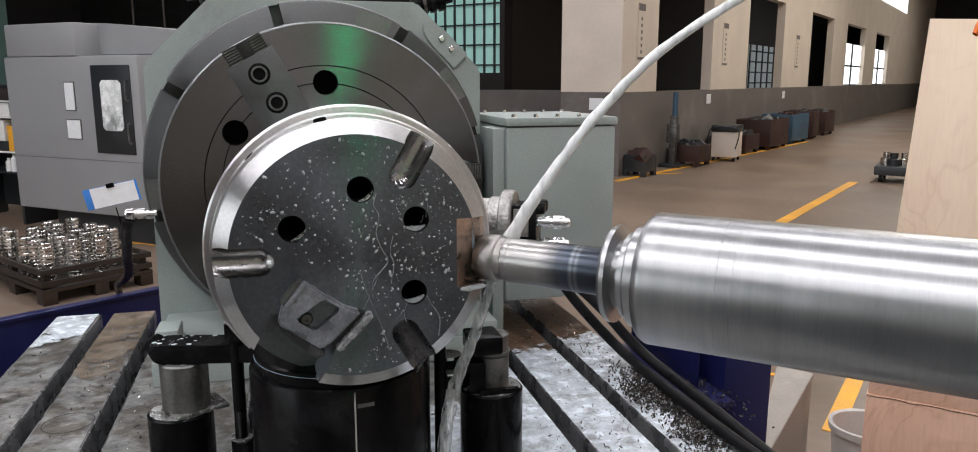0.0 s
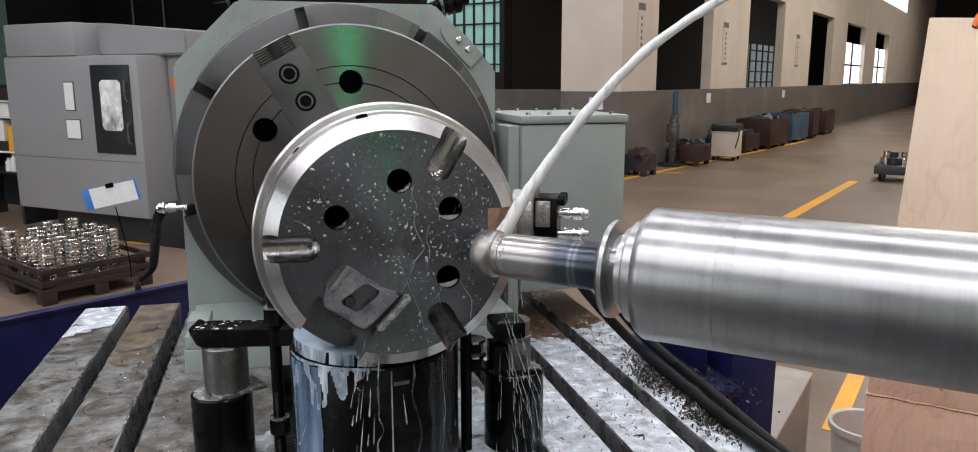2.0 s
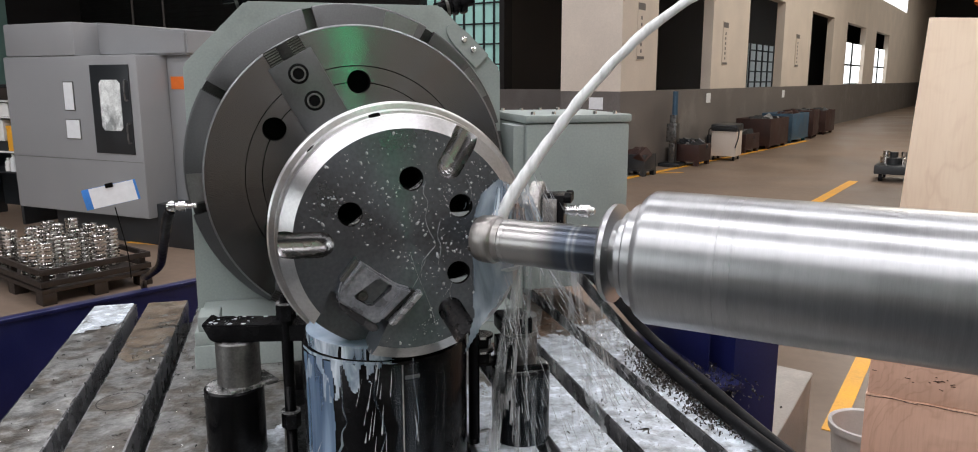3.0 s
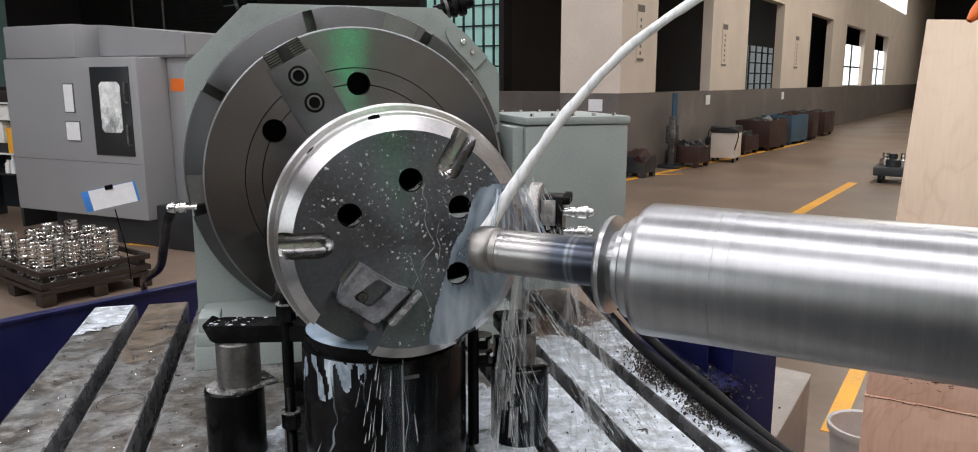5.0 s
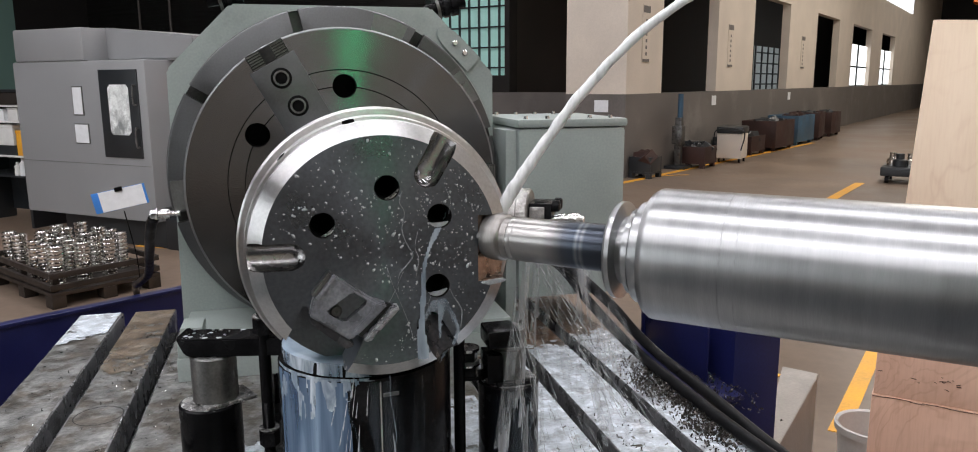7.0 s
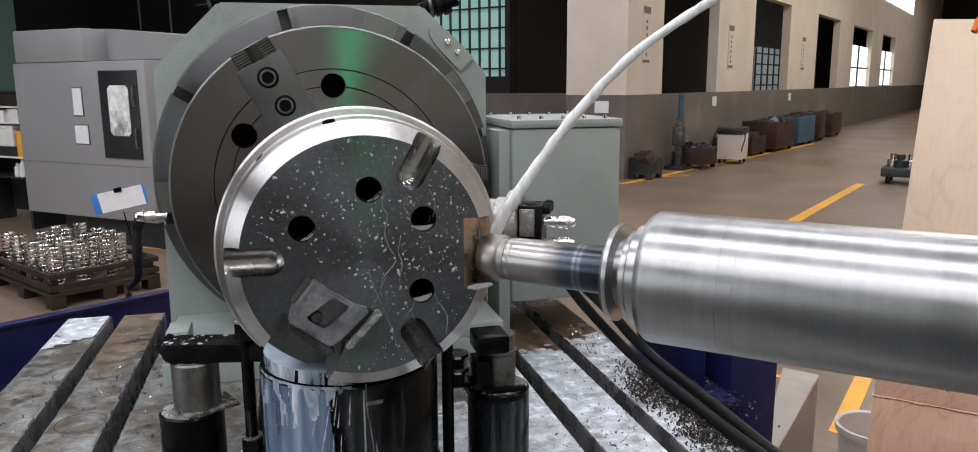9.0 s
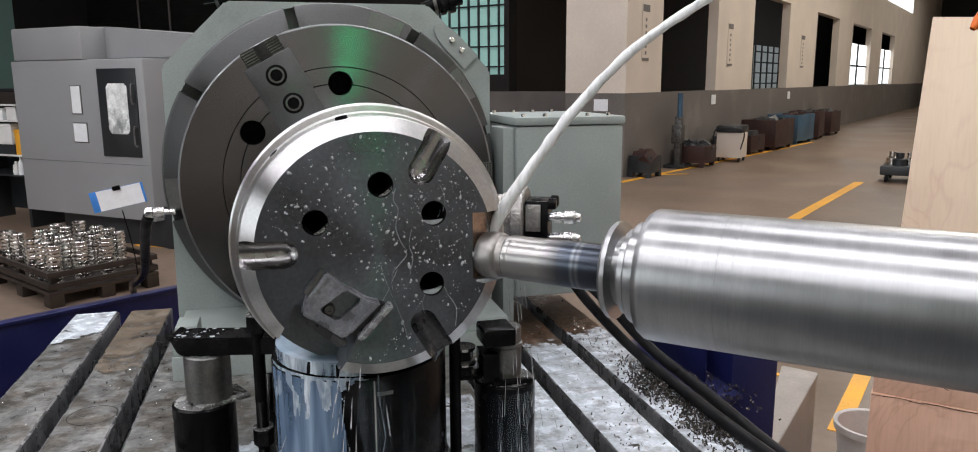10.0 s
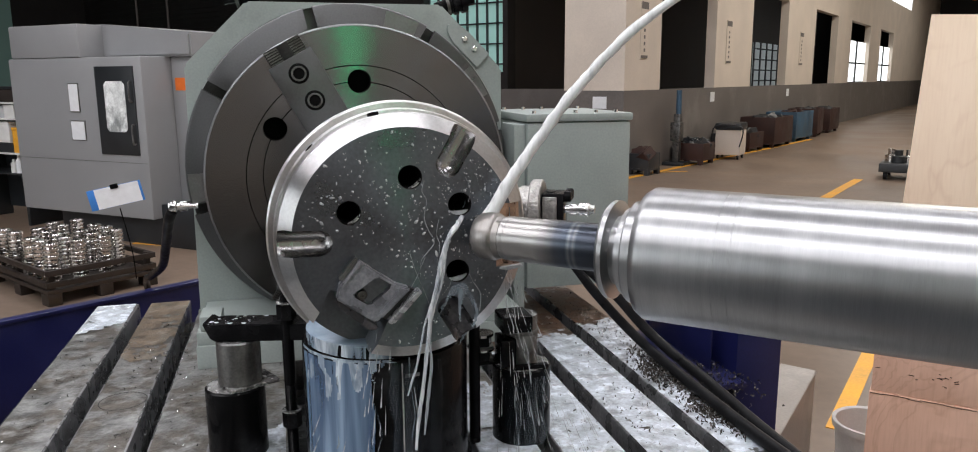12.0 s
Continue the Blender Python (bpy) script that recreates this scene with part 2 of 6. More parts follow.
WETTOP = mat("wet_grey_steel", (0.32, 0.32, 0.315), 0.22, 0.6, 0.45, 60, 240, 0.4, second=(0.16, 0.16, 0.155), second_at=0.55)
# pale colour paints the lit bit of wall inside the left bores
BORE_GLINT = mat("lit_bore_crescent", (0.62, 0.62, 0.61), 0.3, 0.9, 0.6, 160, 400, 0.8, second=(0.1, 0.1, 0.1), second_at=0.55)
CHIP = mat("dark_oily_chips", (0.055, 0.048, 0.042), 0.35, 0.5, 0.5, 60, 300, 0.1, second=(0.2, 0.19, 0.18), second_at=0.6)
BRIGHTEDGE = mat("worn_bright_clamp_edge", (0.42, 0.43, 0.45), 0.3, 0.6, 0.3, 40, 200, 0.08)
MILKDROP = mat("milky_drop", (0.42, 0.45, 0.47), 0.12, 0.0, 0.15, 90, 300, 0.05)
DRYRUN = mat("dried_coolant_run", (0.24, 0.265, 0.28), 0.35, 0.0, 0.3, 120, 500, 0.0)
CHROME = mat("bright_fitting", (0.75, 0.75, 0.74), 0.16, 1.0, 0.1, 30, 200, 0.03)
GREENP = mat("pale_green_paint", (0.33, 0.375, 0.357), 0.4, 0.0, 0.12, 4, 160, 0.05, second=(0.26, 0.30, 0.28), second_at=0.64)
GREYP = mat("grey_machine_paint", (0.27, 0.274, 0.28), 0.45, 0.0, 0.06, 2, 120, 0.03)
DARKP = mat("dark_slate_paint", (0.02, 0.023, 0.026), 0.4, 0.0, 0.2, 3, 100, 0.03)
BLUEP = mat("dark_blue_paint", (0.006, 0.008, 0.058), 0.38, 0.0, 0.25, 5, 140, 0.05, second=(0.009, 0.012, 0.075), second_at=0.62)
IRON = mat("stained_cast_iron", (0.255, 0.258, 0.25), 0.38, 0.35, 0.45, 24, 95, 0.6, second=(0.125, 0.112, 0.095), second_at=0.52, rand=0.1)
GROOVE = mat("oily_groove_steel", (0.24, 0.243, 0.25), 0.28, 0.6, 0.4, 14, 120, 0.1)
SILT = mat("rusty_brown_silt", (0.085, 0.048, 0.028), 0.5, 0.1, 0.5, 24, 160, 0.5, second=(0.17, 0.13, 0.10), second_at=0.6)
STAIN = mat("brown_oil_stain", (0.15, 0.115, 0.08), 0.4, 0.2, 0.4, 26, 120, 0.4, second=(0.22, 0.19, 0.15), second_at=0.56)
# near-black so the T-slots look deep: their shade is in the colour
SLOT = mat("slot_iron_shade", (0.012, 0.012, 0.013), 0.22, 0.4, 0.3, 12, 100, 0.2)
FOAM = mat("coolant_foam", (0.60, 0.655, 0.71), 0.22, 0.0, 0.25, 30, 110, 0.6, second=(0.36, 0.38, 0.4), second_at=0.56)
RUBBER = mat("black_rubber", (0.012, 0.012, 0.013), 0.38, 0.0, 0.3, 20, 150, 0.08)
FLOORM = mat("worn_concrete_floor", (0.205, 0.148, 0.108), 0.42, 0.0, 0.18, 0.5, 14, 0.06, second=(0.165, 0.122, 0.092), second_at=0.55)
YELLOW = mat("yellow_floor_paint", (0.80, 0.39, 0.035), 0.5, 0.0, 0.15, 3, 60, 0.05, second=(0.55, 0.30, 0.05), second_at=0.66)
CREAM = mat("cream_plaster", (0.65, 0.575, 0.495), 0.8, 0.0, 0.07, 1.2, 40, 0.06)
DADO = mat("grey_dado_paint", (0.15, 0.135, 0.125), 0.6, 0.0, 0.18, 1.5, 40, 0.05, second=(0.20, 0.185, 0.17), second_at=0.6)
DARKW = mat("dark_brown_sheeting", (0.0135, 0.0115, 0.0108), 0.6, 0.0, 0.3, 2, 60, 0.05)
# plaster darkened in colour to stand in for the side rooms' gloom
VOID = mat("room_plaster_shade", (0.075, 0.066, 0.06), 0.8, 0.0, 0.2, 1, 40, 0.04)
ROOFM = mat("grey_roof_sheet", (0.12, 0.12, 0.12), 0.7, 0.0, 0.15, 0.7, 20, 0.05)
PLY = plywood("plywood_face", (0.93, 0.75, 0.565), (0.79, 0.59, 0.425), 0.9)
PLYD = plywood("reddish_plywood", (0.80, 0.535, 0.40), (0.60, 0.365, 0.255), 1.4)
GALV = mat("galvanised_sheet", (0.40, 0.375, 0.34), 0.42, 0.2, 0.15, 6, 90, 0.05, second=(0.33, 0.31, 0.28), second_at=0.58)
BROWN = mat("brown_painted_timber", (0.018, 0.012, 0.009), 0.55, 0.0, 0.4, 9, 90, 0.2)
RING = mat("turned_ring_steel", (0.62, 0.61, 0.59), 0.2, 1.0, 0.1, 20, 150, 0.03, rand=0.12)
PAPER = mat("printed_paper", (0.78, 0.80, 0.82), 0.6, 0.0, 0.05, 20, 200, 0.02, second=(0.55, 0.57, 0.6), second_at=0.68)
BLUEC = mat("blue_plastic", (0.05, 0.22, 0.62), 0.4, 0.0, 0.1, 10, 100, 0.02)
ORANGE = mat("orange_plastic", (0.75, 0.16, 0.02), 0.4, 0.0, 0.1, 10, 100, 0.02)
WHITE = mat("white_plastic", (0.72, 0.72, 0.70), 0.4, 0.0, 0.08, 10, 100, 0.02)
REDBROWN = mat("rusty_red_steel", (0.045, 0.02, 0.016), 0.6, 0.2, 0.35, 4, 60, 0.1)
BLUEBIN = mat("faded_blue_steel", (0.045, 0.10, 0.16), 0.55, 0.1, 0.3, 4, 60, 0.08)
JETM = liquid("white_coolant", (0.86, 0.88, 0.88), 0.97, 0.25, 90)
WASH = washing("blue_coolant_wash", (0.06, 0.11, 0.20), (0.27, 0.37, 0.50), 0.5, 0.96, 30, 0.05)
STREAK = washing("coolant_streaks", (0.05, 0.075, 0.11), (0.34, 0.40, 0.46), -0.05, 0.22, 48, 0.05)
FILM = washing("thin_coolant_film", (0.22, 0.29, 0.36), (0.52, 0.60, 0.67), 0.05, 0.5, 36, 0.3)
SHEET = washing("coolant_sheet", (0.20, 0.27, 0.34), (0.56, 0.64, 0.71), 0.3, 0.82, 24, 0.3)
MIST = washing("coolant_mist", (0.55, 0.58, 0.6), (0.75, 0.77, 0.79), -0.18, 0.42, 60, 0.08, 0.5)
POOLM = washing("pooled_coolant", (0.36, 0.47, 0.58), (0.56, 0.66, 0.76), 0.75, 0.98, 14, 1.0, 0.08)
FALL = washing("falling_coolant", (0.5, 0.55, 0.6), (0.82, 0.84, 0.85), 0.25, 1.0, 120, 0.12)
FOAMY = washing("foaming_coolant", (0.26, 0.35, 0.46), (0.68, 0.75, 0.81), 0.3, 0.95, 60, 0.3)
SPRAY = liquid("coolant_spray", (0.75, 0.78, 0.8), 0.38, 0.2, 120)
PANE = glow("daylight_pane", (0.93, 0.97, 1.0), 1.6)
ADDED_GLOW = glow("added_bright_pane", (0.93, 0.97, 1.0), 3.2)
DIMTEAL = glow("dim_green_pane", (0.42, 0.46, 0.46), 0.3)
DARKTEAL = glow("unlit_green_pane", (0.16, 0.27, 0.24), 0.07)
TEAL = glow("green_tinted_pane", (0.42, 0.72, 0.66), 0.18)
# shade of bores and jaw slots put into the colour; also the black screws
HOLE = mat("bore_shade_black", (0.006, 0.006, 0.006), 0.7, 0.2, 0.3, 30, 200, 0.05)
GREENL = glow("added_green_glow", (0.0, 0.72, 0.26), 22.0)
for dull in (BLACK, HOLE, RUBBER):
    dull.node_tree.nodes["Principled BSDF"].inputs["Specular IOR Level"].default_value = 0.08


# ---- builders ----
def shell(bm, name, material, parent=None, m=None, label="", smooth=True, angle=35):
    me = bpy.data.meshes.new(name)
    bmesh.ops.recalc_face_normals(bm, faces=bm.faces)
    bm.to_mesh(me)
    bm.free()
    for mm in (material if isinstance(material, (list, tuple)) else [material]):
        me.materials.append(mm)
    if smooth:
        me.polygons.foreach_set("use_smooth", [True] * len(me.polygons))
        me.set_sharp_from_angle(angle=radians(angle))
    ob = new(name, me)
    if parent is not None:
        ob.parent = parent
    if m is not None:
        ob.matrix_basis = m
    if label:
        tagged(ob, label)
    return ob


def part(name, bm, material, parent, label="", m=None):
    return shell(bm, name, material, parent, m, label)


def empty(name, m):
    ob = new(name)
    ob.matrix_basis = m
    return ob


def box(x0, x1, y0, y1, z0, z1, bevel=0.0, bm=None, m=None, seg=2):
    bm2 = bmesh.new()
    bmesh.ops.create_cube(bm2, size=1)
    for v in bm2.verts:
        v.co = Vector((x0 + (v.co.x + 0.5) * (x1 - x0), y0 + (v.co.y + 0.5) * (y1 - y0), z0 + (v.co.z + 0.5) * (z1 - z0)))
    if bevel:
        bmesh.ops.bevel(bm2, geom=bm2.edges[:], offset=bevel, segments=seg, affect="EDGES", profile=0.6)
    if m is not None:
        bmesh.ops.transform(bm2, matrix=m, verts=bm2.verts)
    return merge(bm, bm2)


def merge(bm, bm2):
    if bm is None:
        return bm2
    me = bpy.data.meshes.new("t")
    bm2.to_mesh(me)
    bm2.free()
    bm.from_mesh(me)
    bpy.data.meshes.remove(me)
    return bm


def lathe(profile, axis="y", segs=64, bm=None, m=None, closed=False):
    """Turns (along, radius) pairs about an axis; ends with radius 0 are closed to a point."""
    bm2 = bmesh.new()
    rings = []
    for a, r in profile:
        ring = []
        for i in range(segs if r > 1e-6 else 1):
            th = 2 * math.pi * i / segs
            c, s = r * math.cos(th), r * math.sin(th)
            ring.append(bm2.verts.new({"x": (a, c, s), "y": (c, a, s), "z": (c, s, a)}[axis]))
        rings.append(ring)
    pairs = list(zip(rings, rings[1:])) + ([(rings[-1], rings[0])] if closed else [])
    for p, q in pairs:
        if len(p) == 1 and len(q) == 1:
            continue
        for i in range(segs):
            j = (i + 1) % segs
            if len(p) == 1:
                bm2.faces.new((p[0], q[i], q[j]))
            elif len(q) == 1:
                bm2.faces.new((p[i], p[j], q[0]))
            else:
                bm2.faces.new((p[i], p[j], q[j], q[i]))
    if m is not None:
        bmesh.ops.transform(bm2, matrix=m, verts=bm2.verts)
    return merge(bm, bm2)


def tube(points, radius, segs=12, bm=None, steps=6, wobble=0.0):
    """A round hose or strand through the points; radius a number or one number a point."""
    pts = [Vector(p) for p in points]
    rad = radius if isinstance(radius, (list, tuple)) else [radius] * len(pts)
    fine, fr = [], []
    for i in range(len(pts) - 1):
        p0, p1, p2, p3 = pts[max(i - 1, 0)], pts[i], pts[i + 1], pts[min(i + 2, len(pts) - 1)]
        for k in range(steps):
            t = k / steps
            fine.append(0.5 * ((2 * p1) + (p2 - p0) * t + (2 * p0 - 5 * p1 + 4 * p2 - p3) * t * t + (3 * p1 - p0 - 3 * p2 + p3) * t ** 3))
            fr.append(rad[i] * (1 - t) + rad[i + 1] * t)
    fine.append(pts[-1]), fr.append(rad[-1])
    bm2 = bmesh.new()
    rings, up = [], Vector((0.3, 0.2, 1)).normalized()
    for i, p in enumerate(fine):
        d = (fine[min(i + 1, len(fine) - 1)] - fine[max(i - 1, 0)]).normalized()
        a = d.cross(up)
        a = a.normalized() if a.length > 1e-4 else Vector((1, 0, 0))
        b = d.cross(a)
        ring = []
        for k in range(segs):
            th = 2 * math.pi * k / segs
            r = fr[i] * (1 + wobble * noise.noise(p * 60 + Vector((math.cos(th), math.sin(th), 0)) * 0.8))
            ring.append(bm2.verts.new(p + a * r * math.cos(th) + b * r * math.sin(th)))
        rings.append(ring)
    for p, q in zip(rings, rings[1:]):
        for k in range(segs):
            bm2.faces.new((p[k], p[(k + 1) % segs], q[(k + 1) % segs], q[k]))
    bm2.faces.new(rings[0][::-1]), bm2.faces.new(rings[-1])
    return merge(bm, bm2)


def prism(outline, a0, a1, axis="y", bm=None, m=None, bevel=0.0):
    """An outline of (p, q) pairs pushed from a0 to a1 along an axis."""
    bm2 = bmesh.new()
    at = {"y": lambda p, q, a: (p, a, q), "x": lambda p, q, a: (a, p, q), "z": lambda p, q, a: (p, q, a)}[axis]
    lo = [bm2.verts.new(at(p, q, a0)) for p, q in outline]
    hi = [bm2.verts.new(at(p, q, a1)) for p, q in outline]
    bm2.faces.new(lo), bm2.faces.new(hi[::-1])
    for i in range(len(lo)):
        j = (i + 1) % len(lo)
        bm2.faces.new((lo[i], hi[i], hi[j], lo[j]))
    bmesh.ops.recalc_face_normals(bm2, faces=bm2.faces)
    if bevel:
        bmesh.ops.bevel(bm2, geom=bm2.edges[:], offset=bevel, segments=2, affect="EDGES")
    if m is not None:
        bmesh.ops.transform(bm2, matrix=m, verts=bm2.verts)
    return merge(bm, bm2)


def carve(bm, cutters, material, name, parent, m=None, label=""):
    """Cuts closed shapes out of a closed shape; the cut faces take the cutter's material."""
    ob = shell(bm, name, material, parent, m, label)
    tools = []
    for cb, slot in cutters:
        bmesh.ops.recalc_face_normals(cb, faces=cb.faces)
        for f in cb.faces:
            f.material_index = slot
        t = shell(cb, "cutter_shape", material)
        t.matrix_basis = ob.matrix_world if parent is None and m is not None else Matrix()
        tools.append(t)
    keep_parent, keep_basis = ob.parent, ob.matrix_basis.copy()
    ob.parent, ob.matrix_basis = None, Matrix()
    for t in tools:
        t.matrix_basis = Matrix()
        md = ob.modifiers.new("cut", "BOOLEAN")
        md.object, md.operation, md.solver = t, "DIFFERENCE", "EXACT"
    bpy.context.view_layer.update()
    me = bpy.data.meshes.new_from_object(ob.evaluated_get(bpy.context.evaluated_depsgraph_get()))
    ob.modifiers.clear()
    ob.data = me
    me.name = name
    me.polygons.foreach_set("use_smooth", [True] * len(me.polygons))
    me.set_sharp_from_angle(angle=radians(30))
    for t in tools:
        bpy.data.objects.remove(t)
    ob.parent, ob.matrix_basis = keep_parent, keep_basis
    return ob


ON_TABLE, WITH_BAR, TRAILING = [], [], []


def on_table(ob):
    ON_TABLE.append(ob)
    return ob


def bolt(parent, x, y, z, r, h, axis="y", material=CHROME, name="bolt"):
    return part(name, lathe([(0, 0), (0, r), (-h * 0.7, r), (-h, r * 0.8), (-h, 0)], axis, 6 if r > 0.008 else 12), material, parent, m=pose(x, y, z))


# ---- the hall ----
def struct(name, bm, material, label, m=HALL, parent=None):
    return tagged(shell(bm, name, material, parent, m, smooth=False), label, kind="structure")


struct("floor", box(-20, 12, -24, 48, -0.2, 0), FLOORM, "worn brown-grey concrete workshop floor")
OPENINGS = [(-0.17, 2.78), (5.33, 8.55), (11.75, 15.0), (17.4, 21.4), (24.0, 27.8)]
wall = box(-0.2, 0, -0.17, 48, 0, 1.4)
struct("wall_east_dado", wall, DADO, "grey-painted lower wall along the aisle")
bm = None
for (_, a), (b, _) in zip(OPENINGS, OPENINGS[1:] + [(48, 48)]):
    bm = box(-0.21, 0.004, a, b, 1.4, 7.5, bm=bm)
for a, b in OPENINGS:
    box(-0.21, 0.004, a, b, 3.62, 7.5, bm=bm)
struct("wall_east", bm, CREAM, "cream plaster aisle wall with tall dark openings")
BLOCK_X = -1.126
struct("wall_north_dado", box(BLOCK_X, 0.0, -1.66, -0.171, 0, 1.4), DADO, "grey-painted foot of a plastered wall block")
struct("wall_north_block", box(BLOCK_X, 0.004, -1.664, -0.169, 1.4, 7.5), CREAM, "cream plaster wall block at the aisle corner")
struct("wall_north_plinth", box(-20, -0.201, 0, 0.3, 0, 1.4), DADO, "dark grey lower wall")
bm = box(-20, -5.6, 0, 0.3, 1.4, 7.5)
box(-3.52, -3.40, 0, 0.3, 1.4, 7.5, bm=bm), box(-5.6, -3.52, 0, 0.3, 1.4, 1.75, bm=bm), box(-5.6, -0.201, 0, 0.3, 4.6, 7.5, bm=bm)
for i in range(46):
    box(-19.9, -5.62, -0.022, -0.0005, 1.5 + 0.13 * i, 1.57 + 0.13 * i, bm=bm)
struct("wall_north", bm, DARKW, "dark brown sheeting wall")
window = struct("window_1", box(-5.6, -3.52, 0.22, 0.26, 1.75, 4.6), TEAL, "tall green-tinted steel window with small panes")
for i in range(9):
    part("glazing_bar", box(-5.6 + i * 0.26 - 0.015, -5.6 + i * 0.26 + 0.015, 0.17, 0.22, 1.75, 4.6), DARKP, window)
for i in range(7):
    part("glazing_bar", box(-5.6, -3.52, 0.165, 0.215, 1.9 + i * 0.42, 1.93 + i * 0.42), DARKP, window)
struct("wall_back_rooms", box(-4.6, -4.4, 0.3, 48, 0, 7.5), VOID, "plaster side-room wall with its gloom put into the colour")
for i, (a, b) in enumerate(OPENINGS[3:]):
    pane = struct("window_%d" % (i + 2), box(-0.17, -0.14, a, b, 1.44, 2.95), PANE, "bright window with daylight behind it")
    part("glazing_bar", box(-0.138, -0.11, (a + b) / 2 - 0.1, (a + b) / 2 + 0.1, 1.44, 2.95), DARKP, pane)
    part("glazing_bar", box(-0.138, -0.112, a, b, 2.1, 2.16), DARKP, pane)
pane = struct("window_4", box(-4.39, -4.36, 20.5, 27.5, 1.0, 3.1), DIMTEAL, "green-tinted window across a dim side room")
for i in range(8):
    part("glazing_bar", box(-4.36, -4.33, 20.5 + i * 0.95, 20.66 + i * 0.95, 1.0, 3.1), DARKP, pane)
for i in range(5):
    part("glazing_bar", box(-4.35, -4.325, 20.5, 27.5, 1.0 + i * 0.45, 1.06 + i * 0.45), DARKP, pane)
struct("window_5", box(0.004, 0.03, 19.5, 33, 5.0, 6.0), PANE, "bright high-level window strip")
# added out of view so the bar's lower half mirrors something dark
struct("platform", box(-3.2, 4.2, -8.0, -0.83, 0.0, 0.05), DARKP, "unseen dark floor slab added to darken the bar's reflection", m=pose(0.0125, 1.141, 0, 0, 0, -29))
struct("wall_far", box(-20, 12, 47.6, 48, 0, 7.5), DARKW, "dim grey end wall of the hall")
struct("wall_west", box(11.6, 12, -24, 48, 0, 7.5), CREAM, "cream plaster wall of the hall")
# unseen; dark colour chosen to dim the surroundings mirrored in the chuck
struct("wall_south", box(-20, 12, -24, -23.6, 0, 7.5), DARKW, "unseen rear wall, made dark for what the chuck reflects")
# added unseen glow, placed where the flange's left chamfer reflects
pane = struct("window_6", box(-6.0, 2.5, -23.6, -23.57, 0.9, 5.2), ADDED_GLOW, "glowing barred panes added to the unseen rear wall")
for i in range(8):
    part("glazing_bar", box(-6.0 + i * 1.2, -5.92 + i * 1.2, -23.57, -23.53, 0.9, 5.2), DARKP, pane)
struct("window_7", box(-19.59, -19.56, -5.5, -2.25, 1.45, 6.0), DARKTEAL, "dim green-tinted window in the side wall")
struct("wall_side", box(-20, -19.6, -24, 0, 0, 7.5), DARKW, "dark side wall of the hall")
struct("ceiling", box(-20, 12, -24, 48, 7.5, 7.7), ROOFM, "grey sheet-metal roof")
for k, (a0, b0, a1, b1, w) in enumerate([(3.36, -6.0, 3.42, -0.2, 0.14), (0.25, -2.3, 0.92, 8.0, 0.13), (0.2, -1.2, 0.75, -0.6, 0.08)]):
    d = Vector((a1 - a0, b1 - b0, 0)); q = Vector((-d.y, d.x, 0)).normalized() * w / 2
    bm = bmesh.new()
    vs = [bm.verts.new(p) for p in (Vector((a0, b0, 0.004)) - q, Vector((a1, b1, 0.004)) - q, Vector((a1, b1, 0.004)) + q, Vector((a0, b0, 0.004)) + q)]
    bm.faces.new(vs)
    struct("floor_line_%d" % (k + 1), bm, YELLOW, "worn yellow line painted on the floor")
for k, (x, y, rz, l, w) in enumerate([(1.583, 3.31, 57.3, 1.6, 0.085), (1.70, 3.98, 165, 0.36, 0.04), (-3.9, 4.37, 48.4, 2.2, 0.06), (-3.6, 7.55, -17, 1.6, 0.09)]):
    struct("floor_line_%d" % (k + 4), box(0, l, -w / 2, w / 2, 0.0, 0.004), YELLOW, "bright yellow line painted on the floor", pose(x, y, 0, 0, 0, rz))


# ---- the turning table and what stands on it ----
def machine_table():
    t = tagged(empty("machine_table", TABLE), "stained cast-iron machine table with long T-slots", "machine table")
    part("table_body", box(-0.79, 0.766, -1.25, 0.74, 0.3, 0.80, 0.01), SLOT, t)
    slots = [-0.65 + 0.16 * i for i in range(9)]
    edge = [-0.80] + [v for s in slots for v in (s - 0.0185, s + 0.0185)] + [0.771]
    for i in range(0, len(edge), 2):
        bm = box(edge[i], edge[i + 1], -1.3, 0.76, 0.80, 0.87)
        top = [e for e in bm.edges if all(v.co.z > 0.86 for v in e.verts)]
        bmesh.ops.bevel(bm, geom=top, offset=0.0055, segments=2, affect="EDGES", profile=0.5)
        for f in bm.faces:
            f.normal_update()
            f.material_index = 1 if f.normal.z < 0.95 else 0
        part("table_strip", bm, [IRON, GROOVE], t)
    part("centre_bore_ring", lathe([(0.8695, 0.0505), (0.8703, 0.0505), (0.8703, 0.0525), (0.8695, 0.0525)], "z", 40, closed=True), NOTCH, t, m=pose(-0.565, -0.085, 0))
    return on_table(t)


